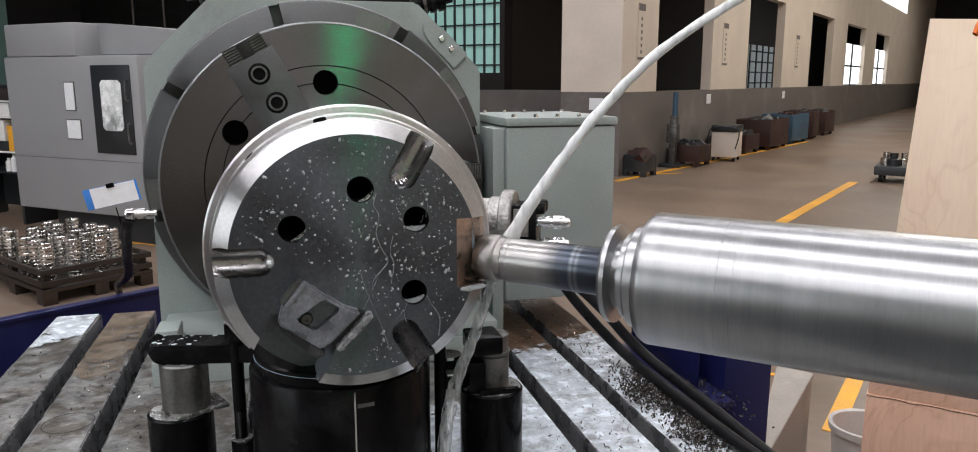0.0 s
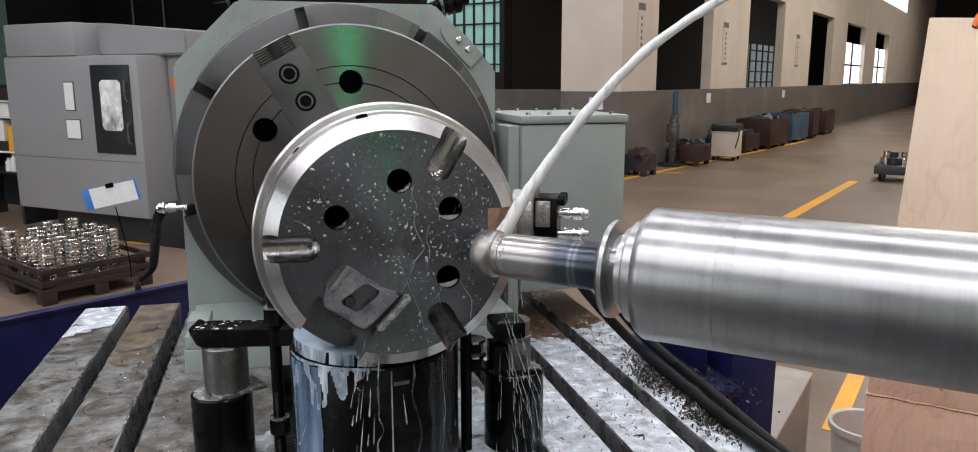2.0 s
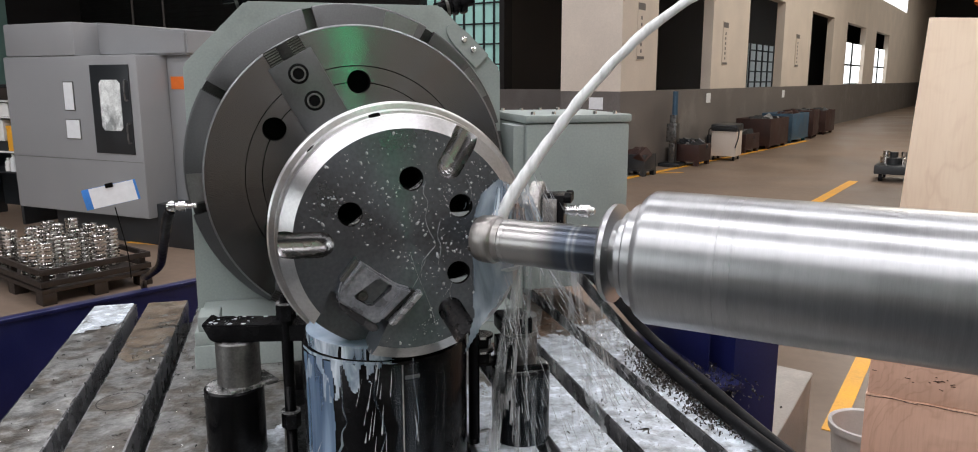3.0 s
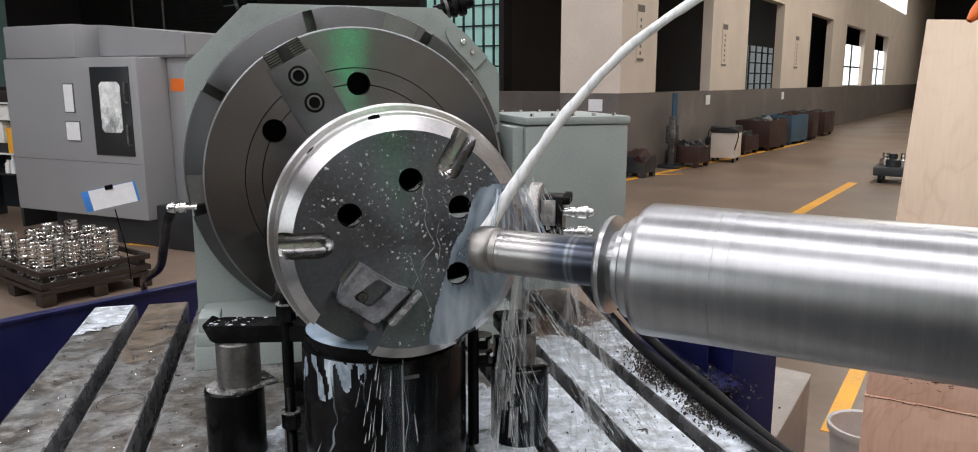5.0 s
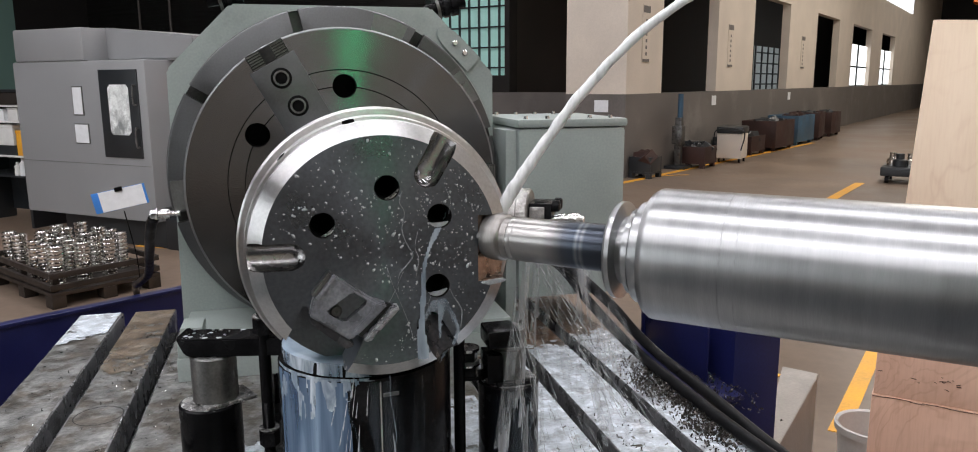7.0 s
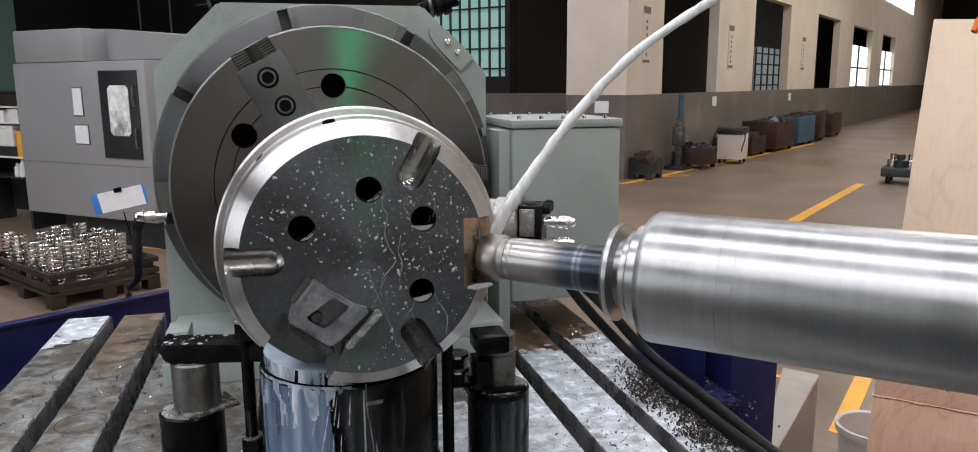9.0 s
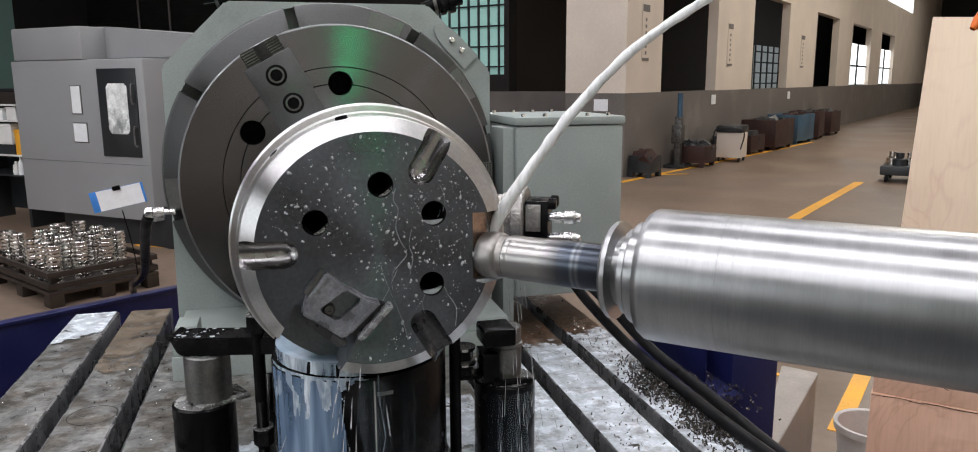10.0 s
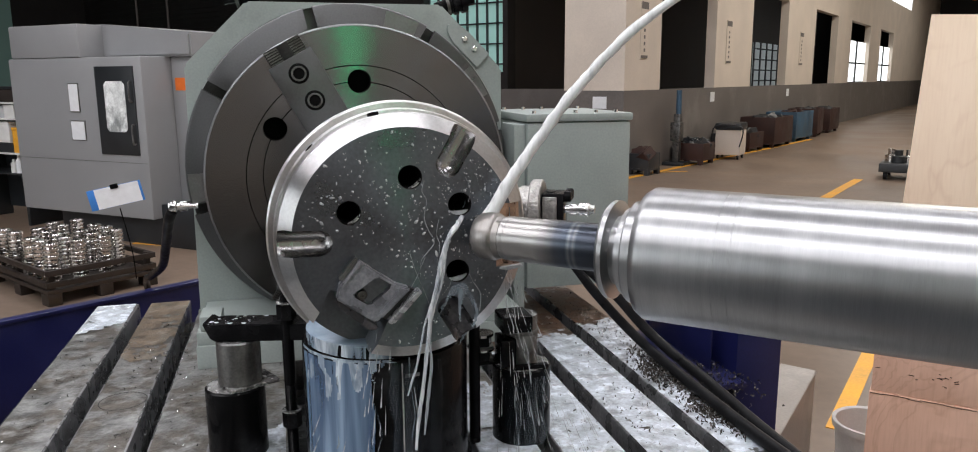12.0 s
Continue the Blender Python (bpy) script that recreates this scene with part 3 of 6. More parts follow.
def foam_patch(x0, x1, y0, y1, seed, material=None, label="drying white coolant foam lying on the iron table", name="coolant_puddle", z=0.8715, near=0.12, far=0.12):
    """A ragged sheet of drying white coolant on a table strip."""
    rnd = random.Random(seed)
    bm = bmesh.new()
    nx, ny = 24, int(max(40, (y1 - y0) * 190))
    grid = {}
    for i in range(nx + 1):
        for j in range(ny + 1):
            x, y = x0 + (x1 - x0) * i / nx, y0 + (y1 - y0) * j / ny
            h = noise.noise(Vector((x * 40, y * 40, seed))) * 0.0012
            grid[i, j] = bm.verts.new((x, y, z + 0.001 + abs(h)))
    for i in range(nx):
        for j in range(ny):
            p = Vector((x0 + (x1 - x0) * i / nx, y0 + (y1 - y0) * j / ny, seed * 3.7))
            n = noise.noise(p * 13) + 0.6 * noise.noise(p * 45) + 0.35 * noise.noise(p * 110)
            e = min(near and (p.y - y0) / near if near else 9, (y1 - p.y) / far if far else 9)
            if n > -0.75 + 1.0 * max(0.0, 1 - e):
                bm.faces.new((grid[i, j], grid[i + 1, j], grid[i + 1, j + 1], grid[i, j + 1]))
    bmesh.ops.delete(bm, geom=[v for v in bm.verts if not v.link_faces], context="VERTS")
    ob = tagged(shell(bm, name, material or FOAM, m=TABLE), label, "coolant puddle", kind="stuff")
    return on_table(ob)


def swarf(name, spots, count, seed, material=None, big=0.006, label="loose grey steel chips scattered on the table"):
    """Small curled steel chips lying loose."""
    rnd = random.Random(seed)
    verts, faces = [], []
    for _ in range(count):
        x, y, sx, sy, z = rnd.choice(spots)
        c = Vector((rnd.gauss(x, sx), rnd.gauss(y, sy), z + abs(rnd.gauss(0, 0.004))))
        s = rnd.uniform(big * 0.3, big)
        if c.z > 0.8 and (not -0.785 < c.x < 0.766 or c.y > 0.74 or abs((c.x + 0.73) % 0.16 - 0.08) < 0.024):
            continue
        r = Euler((rnd.uniform(0, 6), rnd.uniform(0, 6), rnd.uniform(0, 6))).to_matrix()
        b = len(verts)
        for p in ((-1, -0.4, 0), (0, -0.4, 0.6), (1, -0.4, 0), (1, 0.4, 0.1), (0, 0.4, 0.75), (-1, 0.4, 0.1)):
            verts.append(c + r @ (Vector(p) * s))
        faces += [(b, b + 1, b + 4, b + 5), (b + 1, b + 2, b + 3, b + 4)]
    me = bpy.data.meshes.new(name)
    me.from_pydata([tuple(v) for v in verts], [], faces)
    me.materials.append(material or DULL)
    ob = new(name, me)
    ob.matrix_basis = TABLE
    return on_table(tagged(ob, label, "metal chips", kind="stuff"))


def indexing_head():
    """The pale green housing that carries the rotary table, with its foot and its side motor box."""
    t = tagged(empty("indexing_head", TABLE @ pose(0, 0.37, 0.87)), "pale green rotary indexing head bolted to the table", "machine head")
    out = [(-0.435, 0.06), (-0.428, 0.77), (-0.255, 0.943), (0.292, 0.943), (0.475, 0.76), (0.475, 0.06)]
    part("housing", prism(out, 0.0, 0.30, bevel=0.007), GREENP, t)
    part("foot_plate", box(-0.417, 0.45, -0.298, 0.30, 0.0, 0.062, 0.005), GREENP, t)
    part("base_step", box(-0.414, 0.445, -0.294, -0.0005, 0.0625, 0.098, 0.004), GREENP, t)
    part("lug", box(-0.405, -0.352, -0.292, -0.2, 0.0985, 0.138, 0.005), GREENP, t)
    part("motor_box", box(0.51, 0.838, -0.15, 0.24, 0.103, 0.603, 0.012), GREENP, t)
    lid = part("box_lid", box(0.506, 0.843, -0.154, 0.246, 0.6035, 0.628, 0.008), GREENP, t)
    for i in range(5):
        for y in (-0.12, 0.2):
            part("lid_screw", lathe([(0.628, 0), (0.628, 0.007), (0.636, 0.006), (0.636, 0)], "z", 10), CHROME, lid, m=pose(0.54 + i * 0.065, y, 0))
    part("side_bracket", box(0.4755, 0.509, -0.135, 0.0, 0.0, 0.598, 0.004), GREENP, t)
    plate = [(0.066 * math.cos(radians(a)) - 0.02, 0.028 * math.sin(radians(a))) for a in range(90, 271, 20)] + [(0.062, -0.028), (0.062, 0.028)]
    stop = part("edge_plate", prism(plate, -0.009, -0.0005, bevel=0.0015), GREENP, t, m=pose(0.372, 0, 0.826, 0, 45, 0))
    for d in (-0.022, 0.018):
        part("screw", lathe([(-0.0095, 0), (-0.0095, 0.009), (-0.014, 0.009), (-0.0175, 0.006), (-0.0175, 0)], "y", 14), CHROME, stop, m=pose(d, 0, 0.004))
    for x, z in ((0.335, 0.95), (-0.27, 0.965)):
        union = part("hose_union", lathe([(-0.05, 0), (-0.05, 0.016), (-0.02, 0.018), (-0.02, 0.031), (-0.006, 0.031), (-0.004, 0.026), (0.0, 0.026), (0.002, 0.033), (0.016, 0.033), (0.018, 0.027), (0.024, 0.027), (0.026, 0.034), (0.044, 0.034), (0.047, 0.018), (0.07, 0.018), (0.07, 0)], "x", 12), BLACK, t, m=pose(x, 0.06, z, 0, -15, 0))
        part("clamp_band", lathe([(-0.0195, 0.0312), (-0.0195, 0.033), (-0.0105, 0.033), (-0.0105, 0.0312)], "x", 24, closed=True), DULL, union)
    return on_table(t)


def rotary_plate():
    """The large faceplate with radial T-slots behind the chuck."""
    t = tagged(empty("rotary_table", TABLE @ pose(0.0145, 0.30, 1.3535)), "turned steel rotary faceplate with radial T-slots", "rotary table")
    plate = lathe([(0, 0), (0, 0.447), (0.002, 0.4505), (0.007, 0.453), (0.068, 0.453), (0.068, 0)], "y", 160)
    cuts = []
    for k in range(8):
        a = 13.8 + 45 * k
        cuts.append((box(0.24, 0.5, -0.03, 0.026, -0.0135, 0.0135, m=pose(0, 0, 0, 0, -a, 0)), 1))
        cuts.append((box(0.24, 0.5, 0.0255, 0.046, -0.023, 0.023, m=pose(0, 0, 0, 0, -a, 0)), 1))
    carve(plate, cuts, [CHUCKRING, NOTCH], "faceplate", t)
    for a0, a1, m in ((26.8, 39.2, JAW), (180.6, 191.2, JAW), (63.5, 76.0, RINGPALE), (41.0, 57.0, CHUCKRING)):
        arc = [radians(a0 + (a1 - a0) * i / 12) for i in range(13)]
        pad = [(0.446 * math.cos(a), 0.446 * math.sin(a)) for a in arc] + [(0.392 * math.cos(a), 0.392 * math.sin(a)) for a in reversed(arc)]
        part("wear_pad", prism(pad, -0.0022, -0.0004), m, t)
    return on_table(t)


def chuck():
    t = tagged(empty("lathe_chuck", TABLE @ pose(0.0138, 0.055, 1.3525)), "large turned-steel three-jaw chuck", "chuck")
    body = lathe([(0, 0), (0, 0.2), (0.0015, 0.3765), (0.004, 0.3805), (0.012, 0.382), (0.2445, 0.382), (0.2445, 0)], "y", 160)
    cuts = []
    jaws = (118.85, -1.15, 238.85)
    for jaw in jaws:
        for d in (-29.8, 29.4):
            a = radians(jaw + d)
            cuts.append((lathe([(-0.05, 0), (-0.05, 0.0292), (0.06, 0.0292), (0.06, 0)], "y", 36, m=pose(0.242 * math.cos(a), 0, 0.242 * math.sin(a))), 1))
        cuts.append((box(0.12, 0.40, -0.05, 0.03, -0.034, 0.034, m=pose(0, 0, 0, 0, -jaw, 0)), 1))
    for r in (0.2405, 0.281):
        cuts.append((lathe([(-0.03, r - 0.0011), (-0.03, r + 0.0011), (0.005, r + 0.0011), (0.005, r - 0.0011)], "y", 128, closed=True), 1))
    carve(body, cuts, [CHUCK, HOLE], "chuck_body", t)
    # paler ring paints in the glint along the chuck's chamfered edge
    part("edge_ring", lathe([(0.0012, 0.3762), (0.0006, 0.3778), (0.0028, 0.3806), (0.0055, 0.3816), (0.0075, 0.3816)], "y", 160), RINGPALE, t)
    for jaw in jaws:
        j = part("jaw", box(0.165, 0.3385, -0.065, 0.004, -0.057, 0.057, 0.0025), JAWF, t, m=pose(0, 0, 0, 0, -jaw, 0))
        for r in (0.2255, 0.2975):
            b = lathe([(-0.0652, 0.0), (-0.0652, 0.0115), (-0.0662, 0.0125), (-0.068, 0.013), (-0.0684, 0.0195), (-0.0668, 0.021), (-0.0656, 0.0235), (-0.0651, 0.024)], "y", 28, m=pose(r, 0, 0))
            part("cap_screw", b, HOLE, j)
            part("screw_rim", lathe([(-0.0683, 0.0135), (-0.0694, 0.0142), (-0.0694, 0.0172), (-0.0684, 0.018)], "y", 28, m=pose(r, 0, 0)), DULL, j)
        base = part("serrated_base", box(0.3388, 0.378, -0.022, 0.02, -0.048, 0.048, 0.0015), NOTCH, j)
        for z0, z1 in ((-0.046, -0.016), (0.014, 0.046)):
            for i in range(6):
                part("tooth", box(0.3405 + i * 0.0062, 0.3437 + i * 0.0062, -0.0265, -0.0222, z0, z1), DULL, base)
        part("key_block", box(0.340, 0.3765, -0.028, -0.0222, -0.0145, 0.0125, 0.001), NOTCH, base)
    return on_table(t)


FLANGE_BORES = [(-0.0876, 0.0462), (0.0071, 0.0976), (0.0848, 0.052), (0.0801, -0.0556)]
FLANGE_SLOTS = (179.3, 59.5, -60)


def flange_clear(x, z, near=0.0):
    """Whether a place on the flange's face lies clear of bores, slots, pocket and bracket."""
    if math.hypot(x, z) > 0.170 or (x > 0.138 and -0.06 < z < 0.056):
        return False
    if any(math.hypot(x - p, z - q) < 0.020 + near for p, q in FLANGE_BORES):
        return False
    for a in FLANGE_SLOTS:
        c, s = math.cos(radians(a)), math.sin(radians(a))
        if abs(-x * s + z * c) < 0.0235 + near and x * c + z * s > 0.110:
            return False
    u, v = (x + 0.058) * 0.845 - (z + 0.075) * 0.535, (x + 0.058) * 0.535 + (z + 0.075) * 0.845
    if abs(u) < 0.092 and abs(v) < 0.052:
        return False
    c, s = math.cos(radians(245)), math.sin(radians(245))
    return not (x * c + z * s > 0.112 and -0.088 < -x * s + z * c < 0.03)


def workpiece():
    """The flanged shaft end that is being milled: a dark faced disc with a bright chamfer, bored and slotted."""
    t = tagged(empty("workpiece", TABLE @ pose(0.0073, -0.752, 1.3525)), "dark oily steel flange with bright chamfer and milled slots", "machined flange")
    prof = [(-0.002, 0), (0.0, 0.1745), (0.015, 0.1955), (0.027, 0.1965), (0.0285, 0.1925), (0.035, 0.1925), (0.0365, 0.2), (0.056, 0.202), (0.058, 0.195), (0.066, 0.195), (0.068, 0.21), (0.071, 0.213), (0.09, 0.213), (0.092, 0.208), (0.12, 0.207), (0.122, 0.202), (0.124, 0.15), (0.806, 0.15), (0.806, 0)]
    bm = lathe(prof, "y", 160)
    for f in bm.faces:
        c = f.calc_center_median()
        f.material_index = 0 if c.y < 0.001 else 1
    cuts = []
    for x, z in FLANGE_BORES:
        cuts.append((lathe([(-0.02, 0), (-0.02, 0.0188), (0.03, 0.0188), (0.03, 0)], "y", 36, m=pose(x, 0, z)), 3))
        cuts.append((lathe([(0.02, 0), (0.02, 0.0168), (0.20, 0.0168), (0.20, 0)], "y", 36, m=pose(x, 0, z)), 3))
    for a in FLANGE_SLOTS:
        prof = [(0, 0)] + [(0.0212 - 0.0212 * math.cos(radians(k * 10)), 0.0212 * math.sin(radians(k * 10))) for k in range(1, 10)] + [(0.13, 0.0212), (0.13, 0)]
        # the slot facing down takes the darker steel: its shade is painted in
        cuts.append((lathe(prof, "x", 32, m=pose(0.1125 * math.cos(radians(a)), 0.006, 0.1125 * math.sin(radians(a)), 0, -a, 0)), 5 if a == -60 else 2))
    cuts.append((box(0, 0.2, -0.3, 0.3, -0.053, 0.050, m=pose(0.1445, 0, 0, 0, 0, -44)), 4))
    cuts.append((box(0.116, 0.30, -0.03, 0.10, -0.080, 0.024, m=pose(0, 0, 0, 0, -245, 0)), 0))
    for a, y, r in ((102.5, 0.03, 0.011), (134.5, 0.046, 0.008)):
        cuts.append((lathe([(0.17, 0), (0.17, r), (0.23, r), (0.23, 0)], "x", 20, m=pose(0, y, 0, 0, -a, 0)), 3))
    carve(bm, cuts, [FACE, RIM, POCKET, HOLE, RUSTCUT, BRACKET_SHADE], "flange_body", t)
    # solid crescents paint the bright arc of lit, wet wall in each bore
    for k, (x, z) in enumerate(FLANGE_BORES):
        a0, a1, sag = ((262, 350, 0.78), (262, 350, 0.78), (218, 325, 0.62), (228, 335, 0.62))[k]
        arc = [radians(a0 + (a1 - a0) * i / 14) for i in range(15)]
        moon = [(0.0186 * math.cos(a), 0.0186 * math.sin(a)) for a in arc]
        c0, c1 = moon[0], moon[-1]
        mid = (0.0186 * sag * math.cos((arc[0] + arc[-1]) / 2) * 1.12, 0.0186 * sag * math.sin((arc[0] + arc[-1]) / 2) * 1.12)
        for i in range(1, 8):
            u = i / 8
            moon.append(tuple((1 - u) ** 2 * c1[j] + 2 * u * (1 - u) * mid[j] + u * u * c0[j] for j in (0, 1)))
        part("bore_lip", prism(moon, 0.008, 0.014), BORE_GLINT if k < 2 else MILKDROP, t, m=pose(x, 0, z))
    part("pocket_burr", prism([(0.148, -0.056), (0.152, -0.0535), (0.184, -0.0505), (0.188, -0.052), (0.184, -0.0555), (0.16, -0.0595)], -0.006, 0.004, bevel=0.001), SPRAYDROP, t)
    # clamp bracket let into the flange; shade of recess and underside is in the colour
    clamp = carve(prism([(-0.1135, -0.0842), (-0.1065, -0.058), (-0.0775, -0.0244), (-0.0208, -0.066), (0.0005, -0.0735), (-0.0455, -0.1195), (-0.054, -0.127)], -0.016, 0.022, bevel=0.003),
                  [(prism([(-0.0868, -0.0775), (-0.0835, -0.0835), (-0.0665, -0.0955), (-0.0592, -0.0955), (-0.0305, -0.0725), (-0.0285, -0.0665), (-0.046, -0.0545), (-0.0535, -0.0545)], -0.04, 0.004), 1)], [BRACKET, BRACKET_SHADE], "clamp_bracket", t)
    part("clamp_lip", prism([(-0.018, -0.0675), (0.001, -0.0745), (-0.0455, -0.1185), (-0.051, -0.111), (-0.0235, -0.083)], -0.0225, -0.0165, bevel=0.002), BRACKET, clamp)
    # solid dark strip drawn in place of the shaded gap beside the rib
    part("clamp_gap", prism([(0.0012, -0.075), (0.008, -0.0775), (-0.038, -0.1235), (-0.044, -0.119)], -0.012, 0.012), NOTCH, clamp)
    part("clamp_rib", prism([(0.009, -0.0765), (0.0195, -0.0796), (-0.0275, -0.1285), (-0.037, -0.1245)], -0.027, 0.012, bevel=0.0025), BRIGHTEDGE, clamp)
    part("clamp_side", prism([(-0.1125, -0.0855), (-0.054, -0.1285), (-0.049, -0.138), (-0.062, -0.141), (-0.109, -0.1)], -0.009, 0.03, bevel=0.002), BRACKET_SHADE, clamp)
    part("clamp_ear", prism([(-0.0765, -0.0235), (-0.0715, -0.0275), (-0.0985, -0.061), (-0.103, -0.0565)], -0.021, -0.0165, bevel=0.0012), BRACKET, clamp)
    part("clamp_fin", prism([(-0.0826, -0.0186), (-0.0772, -0.0236), (-0.1035, -0.056), (-0.109, -0.0515)], -0.02, 0.006, bevel=0.002), JAW, clamp)
    part("clamp_bolt", lathe([(0.003, 0), (0.003, 0.0088), (-0.0075, 0.0088), (-0.0105, 0.0066), (-0.0105, 0.0034), (-0.007, 0.003), (-0.007, 0)], "y", 14), DULL, clamp, m=pose(-0.0735, 0, -0.0815))
    # splashes, thickest towards the cutter
    rnd = random.Random(5)
    verts, faces = [], []
    n = 0
    while n < 560:
        x, z = rnd.uniform(-0.17, 0.17), rnd.uniform(-0.17, 0.17)
        if not flange_clear(x, z):
            continue
        thick = 0.16 + 0.9 * abs(noise.noise(Vector((x * 13, z * 13, 3)))) + (0.55 if x > 0.05 and z > -0.04 else 0) + (0.3 if z < -0.1 and x < 0.06 else 0)
        if rnd.random() > thick:
            continue
        n += 1
        r = 0.00055 + 0.0019 * rnd.random() ** 3.4
        st, an = rnd.uniform(0.7, 1.35) + (rnd.random() < 0.25) * rnd.uniform(0.4, 1.4), (rnd.uniform(-0.5, 0.5) if x > 0.04 else math.atan2(z, x) - math.pi / 2 + rnd.uniform(-0.7, 0.7))
        b = len(verts)
        verts.append((x, -0.0036 - r * 0.22, z))
        for k in range(9):
            th = k * 2 * math.pi / 9
            w = r * rnd.uniform(0.8, 1.15)
            p, q = w * math.cos(th), w * st * math.sin(th)
            verts.append((x + p * math.cos(an) - q * math.sin(an), -0.0026, z + p * math.sin(an) + q * math.cos(an)))
        faces += [(b, b + 1 + k, b + 1 + (k + 1) % 9) for k in range(9)]
    me = bpy.data.meshes.new("splash_spray")
    me.from_pydata(verts, [], faces)
    me.materials.append(SPRAYDROP)
    sp = new("splash_spray", me)
    sp.parent = t
    tagged(sp, "dried white coolant splashes", kind="stuff")
    rv = random.Random(31)
    runs = (([(0.03, 0.092), (0.026, 0.075), (0.032, 0.06), (0.027, 0.035), (0.034, 0.015), (0.044, -0.006), (0.034, -0.02), (0.020, -0.036), (0.021, -0.06)], 0.0008),
            ([(0.002, -0.022), (0.012, -0.05), (0.026, -0.085), (0.036, -0.115), (0.042, -0.14)], 0.0006),
            ([(0.097, -0.062), (0.103, -0.074), (0.112, -0.085), (0.118, -0.1), (0.114, -0.125)], 0.0008),
            ([(0.07, -0.07), (0.064, -0.085), (0.067, -0.1)], 0.0006), ([(0.052, 0.03), (0.047, 0.006), (0.052, -0.012), (0.047, -0.04)], 0.0005),
            ([(0.026, -0.03), (0.012, -0.062), (0.001, -0.085), (0.003, -0.095)], 0.0006), ([(0.095, 0.095), (0.1, 0.075), (0.098, 0.055)], 0.0005))
    for pts, r in runs:
        way = [(p + rv.uniform(-0.0015, 0.0015), -0.0026, q) for p, q in pts]
        part("coolant_rivulet", tube(way, [r * rv.uniform(0.45, 1.2) for _ in way], 6, steps=5, wobble=0.6), DRYRUN, t)
    return on_table(t)


def pedestal():
    t = tagged(empty("support_pedestal", TABLE @ pose(-0.0085, -0.555, 0.87)), "black steel support cylinder under the flange", "support")
    part("column", lathe([(0, 0), (0, 0.155), (0.006, 0.158), (0.03, 0.158), (0.035, 0.1505), (0.262, 0.1505), (0.267, 0.1475), (0.268, 0.140), (0.268, 0)], "z", 96), BLACK, t)
    part("saddle", lathe([(0.2682, 0.0), (0.2682, 0.1415), (0.2895, 0.1415), (0.2925, 0.1385), (0.2905, 0)], "z", 96), BLACK, t)
    # bright strip paints the highlight that runs down the column's seam
    part("seam", box(0.0, 0.0026, -0.1512, -0.1485, 0.035, 0.262, m=pose(0, 0, 0, 0, 0, 3)), CHROME, t)
    part("stamped_bar", box(-0.013, 0.013, -0.1512, -0.149, 0.236, 0.242, m=pose(0, 0, 0, 0, 0, 10)), DULL, t)
    return on_table(t)


def jack(x, y, top, name, r, sp_r, sp_h, cap, packed=False):
    t = tagged(empty(name, TABLE @ pose(x, y, 0.87)), "black steel screw jack with a grey steel riser", "jack", "jacks beside the pedestal")
    h = top - 0.87
    part("column", lathe([(0, 0), (0, r), (h - 0.003, r), (h, r - 0.003), (h, 0)], "z", 56), BLACK, t)
    part("wet_top", lathe([(h + 0.0004, 0), (h + 0.0008, r - 0.006), (h + 0.0004, r - 0.004)], "z", 40), WETTOP, t)
    if packed:
        part("front_key", box(-0.035, 0.042, -0.047, -0.036, h + 0.001, h + 0.010, 0.001), BLACK, t)
        part("packing_block", box(-0.052, -0.021, -0.038, 0.02, h + 0.0055, h + 0.062, 0.003), BLACK, t)
        part("riser_cap", lathe([(h + sp_h + 0.0005, 0), (h + sp_h + 0.0005, sp_r + 0.002), (h + sp_h + 0.006, sp_r + 0.002), (h + sp_h + 0.007, sp_r - 0.001), (h + sp_h + 0.036, sp_r - 0.001), (h + sp_h + 0.036, 0)], "z", 40), DULL, t)
        part("top_block", box(-0.05, 0.012, -0.042, 0.03, h + sp_h + 0.0075, h + sp_h + 0.042, 0.006), BLACK, t)
        for k, (z0, z1, rr, mm) in enumerate(((0.0, 0.02, 0.021, BLACK), (0.0205, 0.0245, 0.025, CHROME), (0.025, 0.030, 0.024, DULL), (0.0305, 0.05, 0.0205, BLACK), (0.0505, 0.056, 0.024, CHROME))):
            part("nut" if rr < 0.022 else "washer", lathe([(z0, 0), (z0, rr), (z1, rr), (z1, 0)], "z", 6 if rr < 0.022 else 28), mm, t, m=pose(-0.078, 0.02, h + 0.008))
        part("tie_plate", box(-0.1, -0.02, 0.0, 0.04, h + 0.0005, h + 0.0075, 0.001), BLACK, t)
        part("riser", lathe([(h + 0.001, 0), (h + 0.001, sp_r), (h + sp_h - 0.003, sp_r), (h + sp_h, sp_r - 0.003), (h + sp_h, 0)], "z", 40), cap, t)
    else:
        part("shim_plate", box(-0.026, 0.072, -0.050, 0.02, h + 0.001, h + 0.007, 0.001, m=pose(0, 0, 0, 0, 0, 26)), WETTOP, t)
        part("riser", lathe([(h + 0.0075, 0), (h + 0.0075, sp_r), (h + sp_h - 0.003, sp_r), (h + sp_h, sp_r - 0.003), (h + sp_h, 0)], "z", 40), cap, t, m=pose(0.011, 0.0, 0))
        part("wet_top", lathe([(h + sp_h + 0.0004, 0), (h + sp_h + 0.0008, sp_r - 0.004), (h + sp_h + 0.0004, sp_r - 0.003)], "z", 32), WETTOP, t, m=pose(0.011, 0.0, 0))
    return on_table(t)


